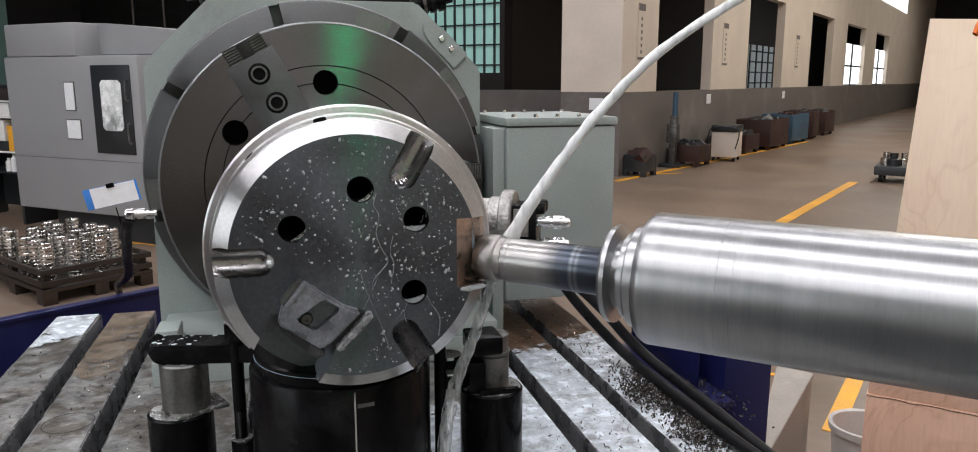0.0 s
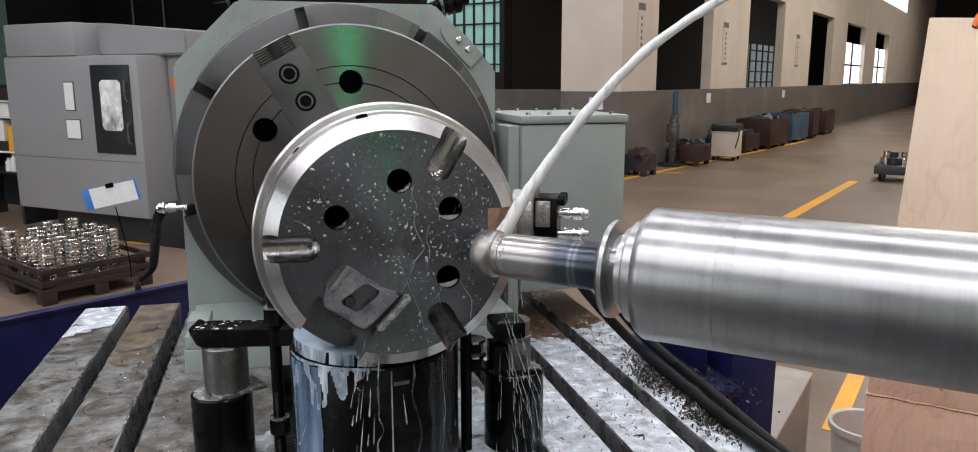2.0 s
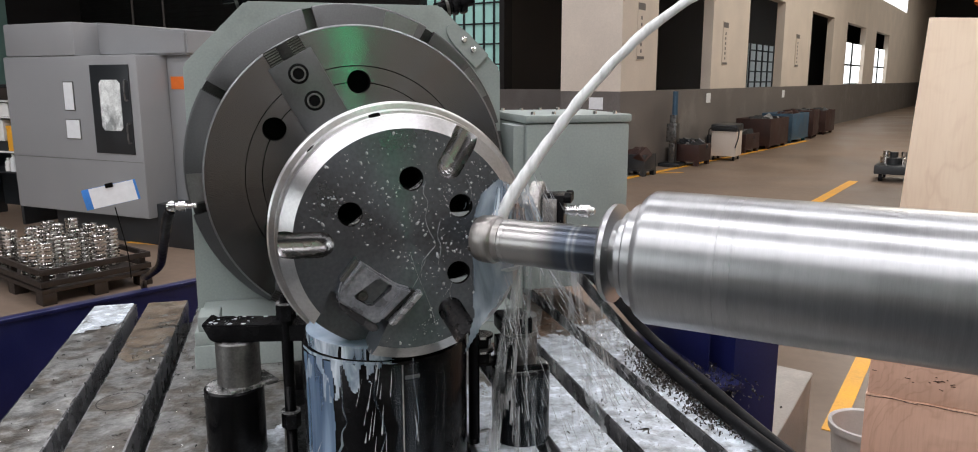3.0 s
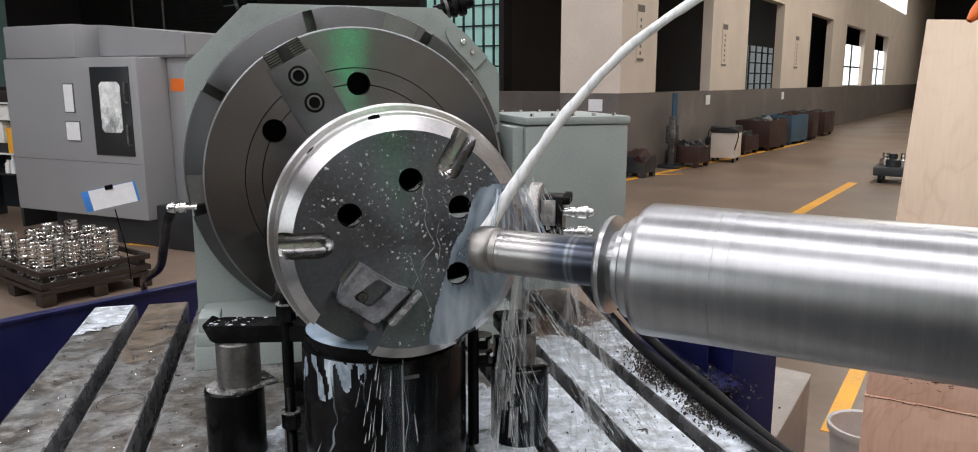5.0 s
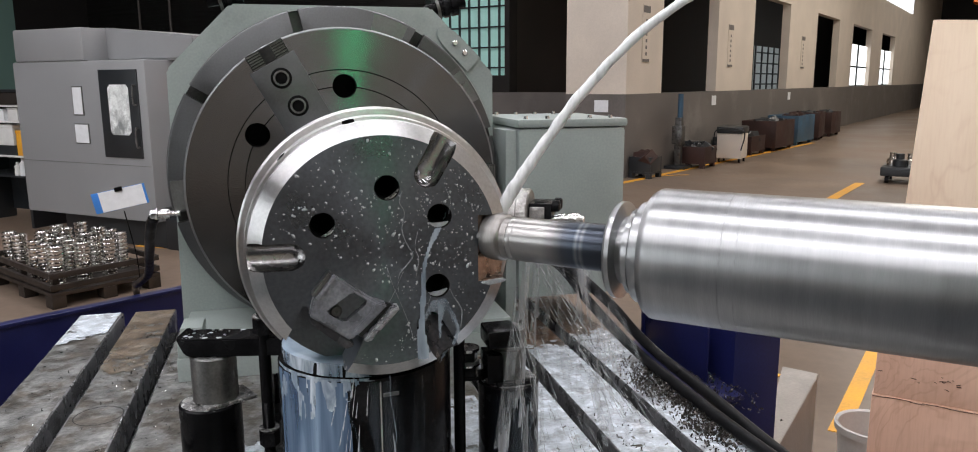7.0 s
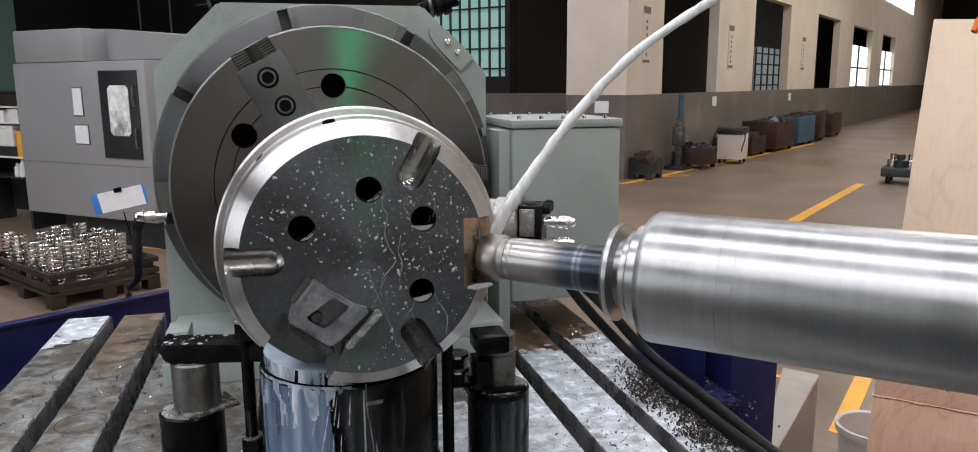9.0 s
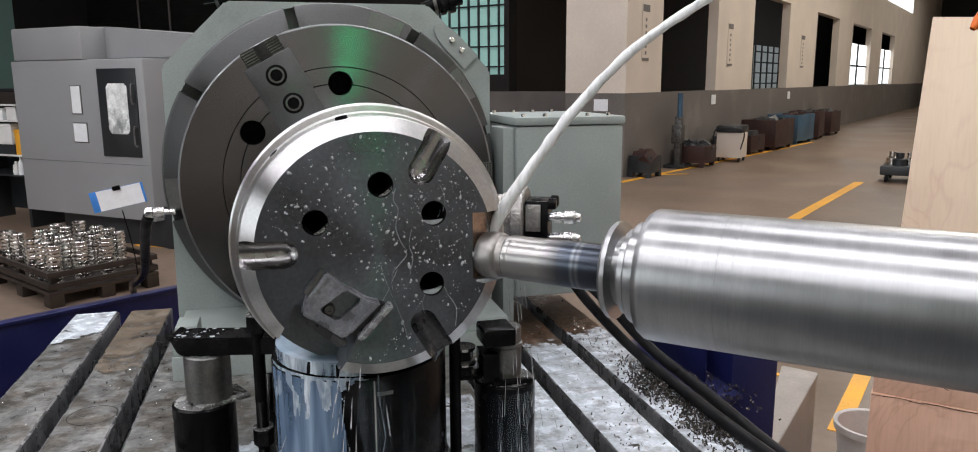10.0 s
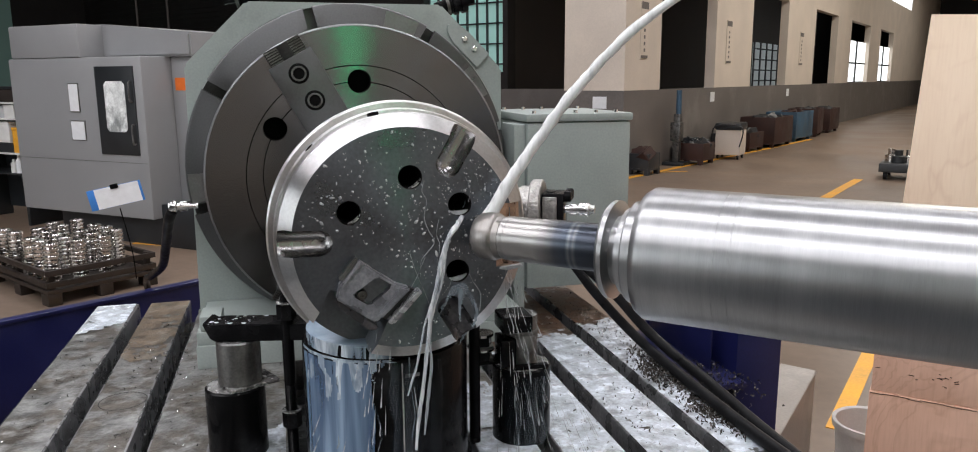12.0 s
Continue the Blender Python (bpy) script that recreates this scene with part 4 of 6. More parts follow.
def clamp_bar(m, length, name="strap_clamp"):
    t = tagged(empty(name, TABLE @ m), "black steel strap clamp wet with coolant", "clamp")
    out = [(-0.002, 0.016), (0.004, 0.002), (0.012, -0.015), (0.022, -0.02), (length, -0.020), (length, 0.012), (0.03, 0.014), (0.012, 0.0125), (0.002, 0.018)]
    strap = part("strap", prism(out, -0.032, 0.032, bevel=0.002), BLACK, t)
    rnd = random.Random(4)
    bm = bmesh.new()
    for _ in range(30):
        x, y, r = rnd.uniform(0.008, 0.15), rnd.uniform(-0.029, 0.028), 0.0012 + 0.0046 * rnd.random() ** 2
        s, a = rnd.uniform(0.5, 1.0), rnd.uniform(0, 3)
        ring = [bm.verts.new((x + r * math.cos(k) * math.cos(a) - r * s * math.sin(k) * math.sin(a), y + r * math.cos(k) * math.sin(a) + r * s * math.sin(k) * math.cos(a), 0.0146)) for k in [i * 0.785 for i in range(8)]]
        top = bm.verts.new((x, y, 0.0146 + r * 0.3))
        for k in range(8):
            bm.faces.new((ring[k], ring[(k + 1) % 8], top))
    tagged(part("coolant_drops", bm, MILKDROP, strap), "milky coolant drops", kind="stuff")
    return on_table(t), t


def stud(x, y, z0, z1, nuts, name="clamp_stud", threaded=0.45, r=0.0112):
    t = tagged(empty(name, TABLE @ pose(x, y, z0)), "black threaded clamp stud with hex nuts", "stud")
    h = z1 - z0
    prof = [(0, 0), (0, r)]
    n = int(h * threaded / 0.0032)
    for i in range(n):
        prof += [(h * threaded * (i + 0.25) / n, r - 0.0014), (h * threaded * (i + 0.75) / n, r)]
    prof += [(h * threaded, r), (h - 0.003, r), (h, r - 0.003), (h, 0)]
    part("rod", lathe(prof, "z", 20), BLACK, t)
    for zn in nuts:
        part("nut", lathe([(-0.016, 0), (-0.016, 0.0185), (0.012, 0.0185), (0.015, 0.016), (0.015, 0)], "z", 6), BLACK, t, m=pose(0, 0, zn - z0))
        part("washer", lathe([(0.0155, 0), (0.0155, 0.0185), (0.0185, 0.0185), (0.0185, 0)], "z", 24), WETTOP, t, m=pose(0, 0, zn - z0))
    return on_table(t)


def rotary_union():
    t = tagged(empty("hydraulic_coupling", TABLE @ pose(0.197, -0.425, 1.343, 0, 0, -27)), "rough grey steel hydraulic coupling with chrome hose fittings", "coupling")
    part("barrel", lathe([(0, 0), (0, 0.042), (0.092, 0.042), (0.095, 0.046), (0.115, 0.046), (0.115, 0)], "x", 48), CASTG, t)
    part("flange", lathe([(0.1152, 0), (0.1152, 0.056), (0.118, 0.059), (0.136, 0.059), (0.139, 0.056), (0.139, 0)], "x", 56), CASTG, t)
    blk = part("valve_block", box(0.1395, 0.183, -0.034, 0.03, -0.046, 0.036, 0.003), BLACK, t)
    for y, z in ((-0.02, 0.03), (0.014, 0.03)):
        part("screw", lathe([(0, 0), (0, 0.011), (0.012, 0.011), (0.014, 0.008), (0.014, 0)], "x", 12), BLACK, blk, m=pose(0.1832, y, z))
    part("cover_plate", box(0.142, 0.170, -0.04, -0.0345, -0.02, 0.03, 0.002), CASTG, blk)
    for z in (0.004, -0.036):
        f = lathe([(0, 0), (0, 0.008), (0.010, 0.008), (0.010, 0.011), (0.022, 0.011), (0.023, 0.0075), (0.028, 0.0075), (0.029, 0.0125), (0.046, 0.0125), (0.052, 0.008), (0.058, 0.0075), (0.060, 0.0)], "x", 14)
        part("hose_fitting", f, CHROME, t, m=pose(0.1832, -0.012, z))
    return on_table(t)


def side_hose():
    t = tagged(empty("hydraulic_hose", TABLE @ pose(-0.447, 0.29, 1.262)), "black hydraulic hose with a chrome fitting", "hose")
    part("hose", tube([(-0.03, 0.0, -0.01), (-0.05, 0.06, -0.05), (-0.10, 0.3, -0.17), (-0.17, 0.65, -0.31), (-0.28, 1.05, -0.44), (-0.375, 1.49, -0.565), (-0.385, 1.60, -0.75), (-0.385, 1.62, -1.28)], 0.0145), RUBBER, t)
    part("fitting", lathe([(-0.05, 0), (-0.05, 0.012), (-0.04, 0.016), (-0.025, 0.016), (-0.022, 0.01), (-0.012, 0.01), (-0.012, 0.014), (0.012, 0.014), (0.012, 0.008), (0.05, 0.008), (0.05, 0)], "x", 14), CHROME, t, m=Matrix.Scale(0.75, 4, (1, 0, 0)))
    return on_table(t)


def cables():
    ways = (((0.54, 0.2, 1.13), (0.591, 0.083, 1.1), (0.646, 0.012, 1.02), (0.703, -0.028, 0.95), (0.75, -0.103, 0.897), (0.758, -0.376, 0.888), (0.765, -0.597, 0.887), (0.778, -0.8, 0.887)),
            ((0.56, 0.2, 1.14), (0.608, 0.008, 1.1), (0.688, -0.058, 1.02), (0.745, -0.091, 0.95), (0.791, -0.16, 0.9), (0.806, -0.371, 0.885), (0.803, -0.585, 0.88), (0.814, -0.8, 0.87)))
    for way in ways:
        t = tagged(empty("hydraulic_cable", TABLE @ pose(*way[0])), "thick black rubber hose lying along the table edge", "hose", "hoses over the table edge")
        part("hose", tube([Vector(p) - Vector(way[0]) for p in way], 0.0135), RUBBER, t)
        TRAILING.append(t)


def right_guard():
    t = tagged(empty("chip_guard", TABLE @ pose(0.785, 0, 0.3)), "dark blue painted chip guard beside the table", "guard")
    part("floor_plate", box(-0.012, 0.258, -0.14, 0.36, 0.445, 0.46, 0.002), BLUEP, t)
    part("back_plate", box(0.2, 0.42, 0.36, 0.38, -0.28, 0.68, 0.003), BLUEP, t)
    part("inner_rib", box(0.205, 0.211, -0.03, 0.36, 0.4605, 0.62, 0.0015), BLUEP, t)
    part("end_post", box(0.26, 0.405, -0.08, 0.36, -0.28, 0.62, 0.004), BLUEP, t)
    part("post_edge", box(0.4052, 0.411, -0.06, 0.36, 0.1, 0.60, 0.002), PLYD, t)
    return on_table(t)


def rag():
    """A crumpled black rag thrown over the guard's post."""
    bm = bmesh.new()
    bmesh.ops.create_icosphere(bm, subdivisions=4, radius=1)
    for v in bm.verts:
        d = v.co.normalized()
        r = 1 + 0.35 * noise.noise(d * 2.3) + 0.14 * noise.noise(d * 7) + 0.06 * noise.noise(d * 17)
        v.co = Vector((d.x * 0.075 * r, d.y * 0.06 * r, max(d.z * 0.04 * r, -0.003)))
    return on_table(tagged(shell(bm, "rag", RUBBER, m=TABLE @ pose(1.155, -0.01, 0.9235, 0, 0, 20), angle=180), "crumpled black oily rag on the guard post", "rag"))


SPRAYDROP = mat("dried_coolant", (0.37, 0.395, 0.41), 0.4, 0.0, 0.2, 200, 600, 0.0)
machine_table()
indexing_head()
rotary_plate()
chuck()
workpiece()
pedestal()
jack(-0.2895, -0.412, 1.012, "screw_jack", 0.0565, 0.0415, 0.094, DULL)
jack(0.275, -0.49, 1.028, "screw_jack", 0.0595, 0.033, 0.068, DULL, True)
clamp_bar(pose(-0.332, -0.40, 1.128, 0, 0, -12), 0.24)
stud(-0.184, -0.455, 0.87, 1.2, (0.947, 1.166))
stud(0.174, -0.5, 0.87, 1.15, (), threaded=0.05)
rotary_union()
side_hose()
cables()
right_guard()
rag()
for i, (x0, x1, y0, y1) in enumerate([(0.491, 0.609, -0.75, 0.13), (0.651, 0.768, -0.75, 0.19), (0.331, 0.449, -0.9, 0.03), (0.171, 0.289, -0.9, -0.2), (-0.28, -0.2, -0.62, -0.3)]):
    foam_patch(x0, x1, y0, y1, 3 + i)
foam_patch(-0.794, -0.675, 0.46, 0.754, 9, near=0.2, far=0)
for i, (x0, x1, y0) in enumerate([(0.491, 0.609, 0.02), (0.651, 0.768, 0.09), (0.331, 0.449, -0.04)]):
    foam_patch(x0, x1, y0, 0.62, 21 + i, SILT, "brown rusty silt caked on the iron table", "brown_silt", 0.8705)
foam_patch(-0.63, -0.51, 0.18, 0.75, 33, STAIN, "brown oil stain dried on the iron table", "oil_stain", 0.8704, 0.5, 0)
swarf("steel_chips", [(0.735, -0.2, 0.03, 0.06, 0.873), (0.742, -0.32, 0.024, 0.07, 0.874), (0.735, -0.44, 0.026, 0.08, 0.874), (0.96, -0.05, 0.05, 0.09, 0.762), (0.695, -0.28, 0.03, 0.05, 0.874), (0.71, -0.52, 0.03, 0.05, 0.874)], 3000, 4, CHIP, 0.0058, "clumps of brown and grey steel chips by the hoses")
swarf("fine_steel_chips", [(0.6, -0.25, 0.14, 0.2, 0.873), (0.71, 0.15, 0.05, 0.12, 0.873), (-0.5, 0.2, 0.2, 0.3, 0.871), (0.55, -0.5, 0.12, 0.1, 0.873)], 700, 9, None, 0.0042)
swarf("bright_steel_chips", [(-0.5, -0.1, 0.16, 0.3, 0.871), (-0.4, 0.2, 0.1, 0.25, 0.871), (0.7, 0.15, 0.04, 0.1, 0.873)], 420, 15, CHROME, 0.0032, "bright steel chips glinting on the table")


# ---- boring bar, cutter and coolant nozzle ----
GROW = Matrix.Scale(1.045, 4)


def boring_bar():
    t = tagged(empty("boring_bar", BAR), "bright ground steel boring bar with a slim milling cutter", "boring bar")
    part("bar", lathe([(0.228, 0.0), (0.228, 0.081), (0.2355, 0.0862), (0.2375, 0.0868), (0.24, 0.0868), (0.3285, 0.0868), (0.3298, 0.0868), (0.3302, 0.0864), (0.3308, 0.0864), (0.3312, 0.0868), (0.333, 0.0868), (0.346, 0.0868), (0.3478, 0.0868), (0.3482, 0.0865), (0.3488, 0.0865), (0.3492, 0.0868), (0.351, 0.0868), (1.59, 0.0868), (1.6, 0.0868), (1.6, 0)], "x", 128, m=GROW), GROUND, t)
    part("collar", lathe([(0.176, 0.03), (0.177, 0.062), (0.181, 0.066), (0.187, 0.066), (0.189, 0.046), (0.199, 0.046), (0.201, 0.0575), (0.206, 0.0585), (0.209, 0.0585), (0.211, 0.066), (0.213, 0.0675), (0.224, 0.0675), (0.2255, 0.06), (0.227, 0.03)], "x", 96, m=GROW), GROUND, t)
    part("shank", lathe([(0.018, 0.02), (0.0185, 0.031), (0.024, 0.032), (0.0255, 0.0314), (0.027, 0.0314), (0.0285, 0.032), (0.03, 0.032), (0.073, 0.032), (0.0755, 0.0322)], "x", 80, m=GROW), BLUED, t)
    part("shank_neck", lathe([(0.0755, 0.0325), (0.12, 0.0327), (0.1765, 0.033)], "x", 80, m=GROW), BLUED, t)
    cut = lathe([(-0.028, 0), (-0.028, 0.025), (-0.0255, 0.0305), (-0.02, 0.0335), (-0.01, 0.0348), (0.002, 0.0348), (0.006, 0.0335), (0.008, 0.0312), (0.011, 0.0305), (0.0175, 0.0305), (0.018, 0.026)], "x", 64, m=GROW)
    head = part("cutter_head", cut, TOOL, t)
    for a in range(0, 360, 90):
        part("insert", box(-0.0285, -0.012, -0.004, 0.004, 0.022, 0.0335, 0.001, m=pose(0, 0, 0, a + 20, 0, 0)), DULL, head)
    WITH_BAR.append((t, True))
    return t


def nozzle():
    t = tagged(empty("coolant_nozzle", pose(0.53, 0.83, 1.67)), "orange plastic coolant nozzle on the spindle head", "nozzle")
    part("tip", lathe([(-0.03, 0.003), (-0.02, 0.007), (0.01, 0.011), (0.03, 0.011), (0.03, 0.0)], "x", 20), ORANGE, t, m=pose(0, 0, 0, 0, -50, 0))
    WITH_BAR.append((t, False))


boring_bar()
nozzle()


# ---- the far machine, the pallet and the aisle ----
def machining_centre():
    """Grey enclosed machining centre; local x runs along its front, y to its back."""
    t = tagged(empty("machining_centre", pose(-3.26, 7.26, 0, 0, 0, -25.2)), "grey enclosed machining centre with a dark door", "machine tool")
    part("cabinet", box(-1.92, 0.0, 0.0, 1.9, 0.28, 1.83, 0.025), GREYP, t)
    part("upper_hood", prism([(-1.86, 1.83), (-1.84, 2.16), (-0.82, 2.16), (0.02, 2.08), (0.35, 2.05), (0.35, 1.83)], 0.28, 1.8, bevel=0.02), GREYP, t)
    part("hood_front", box(-1.86, -0.82, 0.0, 0.3, 1.83, 2.15, 0.02), GREYP, t)
    part("panel_seam", box(-1.9, -0.01, -0.0015, 0.0, 0.823, 0.827), DULL, t)
    part("base", box(-1.5, 0.25, 0.12, 1.9, 0.0, 0.28, 0.01), DARKP, t)
    part("side_base", box(0.0, 0.5, 0.1, 1.9, 0.0, 0.42, 0.01), DARKP, t)
    part("side_cabinet", box(0.002, 0.7, 0.35, 1.9, 0.42, 1.83, 0.02), GREYP, t)
    d = part("door", box(-0.62, -0.10, -0.015, 0.0, 0.90, 1.74, 0.004), DARKP, t)
    out = [(-0.50 + 0.28 * a, 1.12 + 0.48 * b) for a, b in ((0.12, 0), (0.88, 0), (1, 0.07), (1, 0.93), (0.88, 1), (0.12, 1), (0, 0.93), (0, 0.07))]
    part("door_window", prism(out, -0.02, -0.014), DOOR_GLARE, d)
    for z in (1.1, 1.5):
        part("handle", tube([(-0.13, -0.015, z - 0.09), (-0.13, -0.045, z - 0.08), (-0.13, -0.045, z + 0.08), (-0.13, -0.015, z + 0.09)], 0.008, 8), DULL, d)
    for x0, x1, z0, z1 in ((-1.03, -0.88, 1.30, 1.585), (-1.04, -0.83, 1.02, 1.22)):
        f = part("notice_frame", box(x0, x1, -0.008, 0.0, z0, z1, 0.002), DULL, t)
        part("notice_sheet", box(x0 + 0.01, x1 - 0.01, -0.011, -0.008, z0 + 0.01, z1 - 0.01), PAPER, f)
    part("warning_plate", box(0.05, 0.29, 0.344, 0.349, 1.51, 1.63), ORANGE, t)
    return t


# pale patchy colour paints in what the reflective door glass mirrors
DOOR_GLARE = mat("door_glass_glare", (0.78, 0.81, 0.80), 0.25, 0.0, 0.25, 6, 70, 0.02, second=(0.30, 0.32, 0.32), second_at=0.55)
machining_centre()


def ring_stack(k):
    t = tagged(empty("ring_stack", pose(0, 0, 0)), "stack of bright turned steel rings", "steel rings", "ring stacks on the pallet")
    first = None
    for i in range(10):
        bm = lathe([(0.0, 0.038), (0.0, 0.041), (0.007, 0.042), (0.008, 0.0535), (0.024, 0.0535), (0.024, 0.046), (0.030, 0.042), (0.030, 0.038)], "z", 24, closed=True)
        if first is None:
            first = part("ring", bm, RING, t)
        else:
            bm.free()
            o = new("ring", first.data)
            o.parent = t
            o.matrix_basis = pose(0.002 * math.sin(i * 3), 0.002 * math.cos(i * 5), 0.030 * i)
    return t


PALLET = pose(-3.19, 5.3, 0, 0, 0, 51.5)     # near corner; local x along one side away to the right, y along the other to the left


def pallet():
    t = tagged(empty("pallet_crate", PALLET), "dark brown timber pallet crate full of ring stacks", "pallet")
    for x in (0.0, 0.37, 0.72):
        for y in (0.0, 0.5, 1.08):
            part("block", box(x, x + 0.1, y, y + 0.12, 0.0, 0.09, 0.006), BROWN, t)
    part("deck", box(0.0, 0.82, 0.0, 1.2, 0.09, 0.12, 0.004), BROWN, t)
    for z in (0.135, 0.222):
        part("side_board", box(0, 0.82, 0.0, 0.025, z, z + 0.042, 0.004), BROWN, t)
        part("side_board", box(0, 0.82, 1.175, 1.2, z, z + 0.042, 0.004), BROWN, t)
        part("end_board", box(0.0, 0.025, 0.026, 1.174, z, z + 0.042, 0.004), BROWN, t)
        part("end_board", box(0.795, 0.82, 0.026, 1.174, z, z + 0.042, 0.004), BROWN, t)
    for x in (0.03, 0.75):
        for y in (0.03, 0.6, 1.13):
            part("post", box(x, x + 0.04, y, y + 0.04, 0.12, 0.27, 0.004), BROWN, t)
    part("load_board", box(0.03, 0.79, 0.08, 1.12, 0.121, 0.136, 0.003), BROWN, t)


pallet()
stack = ring_stack(0)
rnd = random.Random(8)
spots = [(0.12 + 0.185 * i + rnd.uniform(-0.012, 0.012), 0.14 + 0.18 * j + rnd.uniform(-0.012, 0.012)) for i in range(4) for j in range(6) if (i, j) not in ((3, 0), (1, 5), (2, 3), (3, 4), (0, 3))]
for i, (x, y) in enumerate(spots):
    m = PALLET @ pose(x, y, 0.137, 0, 0, rnd.uniform(0, 360))
    if i == 0:
        stack.matrix_basis = m
    else:
        copy_thing(stack, m)

tag = tagged(empty("job_card", pose(-2.53, 5.14, 0.25, 0, 0, 20)), "white job card on a blue clipboard on a thin wire", "job card")
part("wire", tube([(0.06, 0, 0.0), (0.05, 0, 0.2), (0.0, 0, 0.5)], 0.004, 6), BLACK, tag)
b = part("clipboard", box(-0.175, 0.165, 0.0, 0.006, 0.49, 0.63, 0.002, m=pose(0, 0, 0.0, 0, -11, 0) @ pose(0.1, 0, 0.02)), BLUEC, tag)
part("card", box(-0.13, 0.15, -0.004, -0.001, 0.492, 0.628, m=pose(0, 0, 0.0, 0, -11, 0) @ pose(0.1, 0, 0.02)), PAPER, b)
part("clip", box(-0.025, 0.025, -0.012, 0.01, 0.61, 0.64, 0.003, m=pose(0, 0, 0.0, 0, -11, 0) @ pose(0.1, 0, 0.02)), BLACK, b)

# parts shelf at the edge of the view
SHELF = pose(-6.3, 9.0, 0, 0, 0, -25)
t = tagged(empty("parts_shelf", SHELF), "dark steel shelf with white edges and small goods", "shelf")
for x in (0.1, 1.16):
    part("upright", box(x, x + 0.045, 0.0, 0.5, 0.0, 1.52, 0.004), DARKP, t)
part("back_panel", box(0.146, 1.159, 0.47, 0.5, 0.1, 1.37, 0.003), DARKP, t)
part("top_board", box(0.09, 1.25, -0.01, 0.5, 1.5205, 1.55, 0.003), DARKP, t)
part("wood_rail", box(0.146, 1.159, 0.0, 0.03, 1.385, 1.515, 0.003), BROWN, t)
for z in (1.36, 1.185, 0.8, 0.57):
    part("shelf_board", box(0.146, 1.159, -0.006, 0.469, z, z + 0.018, 0.002), WHITE if z > 0.7 else DARKP, t)


def shelf_box(x0, x1, z0, z1, material, label, name="storage_box"):
    b = tagged(empty(name, SHELF @ pose(x0, 0.02, z0)), label, "box")
    w, h = x1 - x0, z1 - z0
    part("body", box(0, w, 0, 0.25, 0, h * 0.88, 0.004), material, b)
    part("lid", box(-0.004, w + 0.004, -0.004, 0.254, h * 0.885, h, 0.003), material, b)


shelf_box(0.93, 1.10, 1.2035, 1.35, WHITE, "white carton on the shelf")
shelf_box(0.60, 0.86, 1.2035, 1.33, PAPER, "pale carton on the shelf")
shelf_box(0.62, 0.98, 0.93, 1.16, WHITE, "white plastic tote on a dark box")
shelf_box(0.55, 1.02, 0.8185, 0.929, DARKP, "dark grey tote on the shelf")
shelf_box(1.03, 1.14, 0.8185, 1.10, YELLOW, "small yellow parts bin")
for x, h, m, label in ((0.955, 0.15, WHITE, "small white plastic bottle on the shelf"), (1.05, 0.2, PAPER, "clear plastic water bottle on the shelf")):
    bt = tagged(empty("plastic_bottle", SHELF @ pose(x, 0.05, 0.5885)), label, "bottle", "bottles on the shelf")
    part("flask", lathe([(0, 0), (0, 0.035), (h * 0.35, 0.037), (h * 0.45, 0.033), (h * 0.7, 0.036), (h * 0.85, 0.014), (h * 0.9, 0.014), (h * 0.9, 0)], "z", 16), m, bt)
    part("cap", lathe([(h * 0.902, 0), (h * 0.902, 0.017), (h, 0.017), (h, 0)], "z", 16), WHITE, bt)

# machine bed guard, static, behind the table
t = tagged(empty("bed_guard", pose(-1.86, 2.79, 0, 0, 0, 48.5)), "dark blue sheet-steel guard round the machine bed", "guard")
part("panel", box(-1.6, 2.6, 0.0, 0.03, 0.0, 0.69, 0.003), BLUEP, t)
part("top_rail", box(-1.6, 2.6, -0.012, 0.04, 0.69, 0.705, 0.004), BLUEP, t)
t = tagged(empty("machine_bed", TABLE @ pose(0, 0, 0)), "dark steel machine bed under the table", "machine bed")
part("bed", box(-0.55, 0.6, -1.1, 0.6, 0, 0.29, 0.02), DARKP, t)
# unseen boxes: the cover is added to darken the bar's reflection
t = tagged(empty("spindle_bed", BAR @ pose(0, 0, -1.333)), "unseen dark bed box added under the boring bar", "machine bed")
part("way_cover", box(0.55, 2.6, -0.8, 0.6, 0.0, 0.45, 0.01), DARKP, t)
part("headstock", box(1.62, 2.5, -0.45, 0.45, 0.45, 1.9, 0.03), GREYP, t)

# grey chip trough
t = tagged(empty("chip_trough", pose(1.0, 2.45, 0)), "grey galvanised chip trough beside the machine", "trough")
part("trough_body", prism([(1.173 - 1.0, 2.969 - 2.45), (1.285 - 1.0, 2.888 - 2.45), (0.86 - 1.0, 2.215 - 2.45), (0.88 - 1.0, 2.33 - 2.45)], 0.0, 0.44, axis="z"), GALV, t)
part("trough_lip", prism([(1.176 - 1.0, 2.973 - 2.45), (1.29 - 1.0, 2.888 - 2.45), (0.865 - 1.0, 2.21 - 2.45), (0.877 - 1.0, 2.328 - 2.45)], 0.4405, 0.455, axis="z", bevel=0.003), GALV, t)
bucket = tagged(empty("bucket", pose(1.50, 2.84, 0)), "pale grey plastic bucket on the floor", "bucket")
part("pail", lathe([(0, 0), (0, 0.11), (0.26, 0.135), (0.26, 0.128), (0.02, 0.105), (0.02, 0)], "z", 40), WHITE, bucket)
part("rim", lathe([(0.235, 0.134), (0.235, 0.142), (0.262, 0.144), (0.266, 0.138), (0.26, 0.128)], "z", 40), WHITE, bucket)

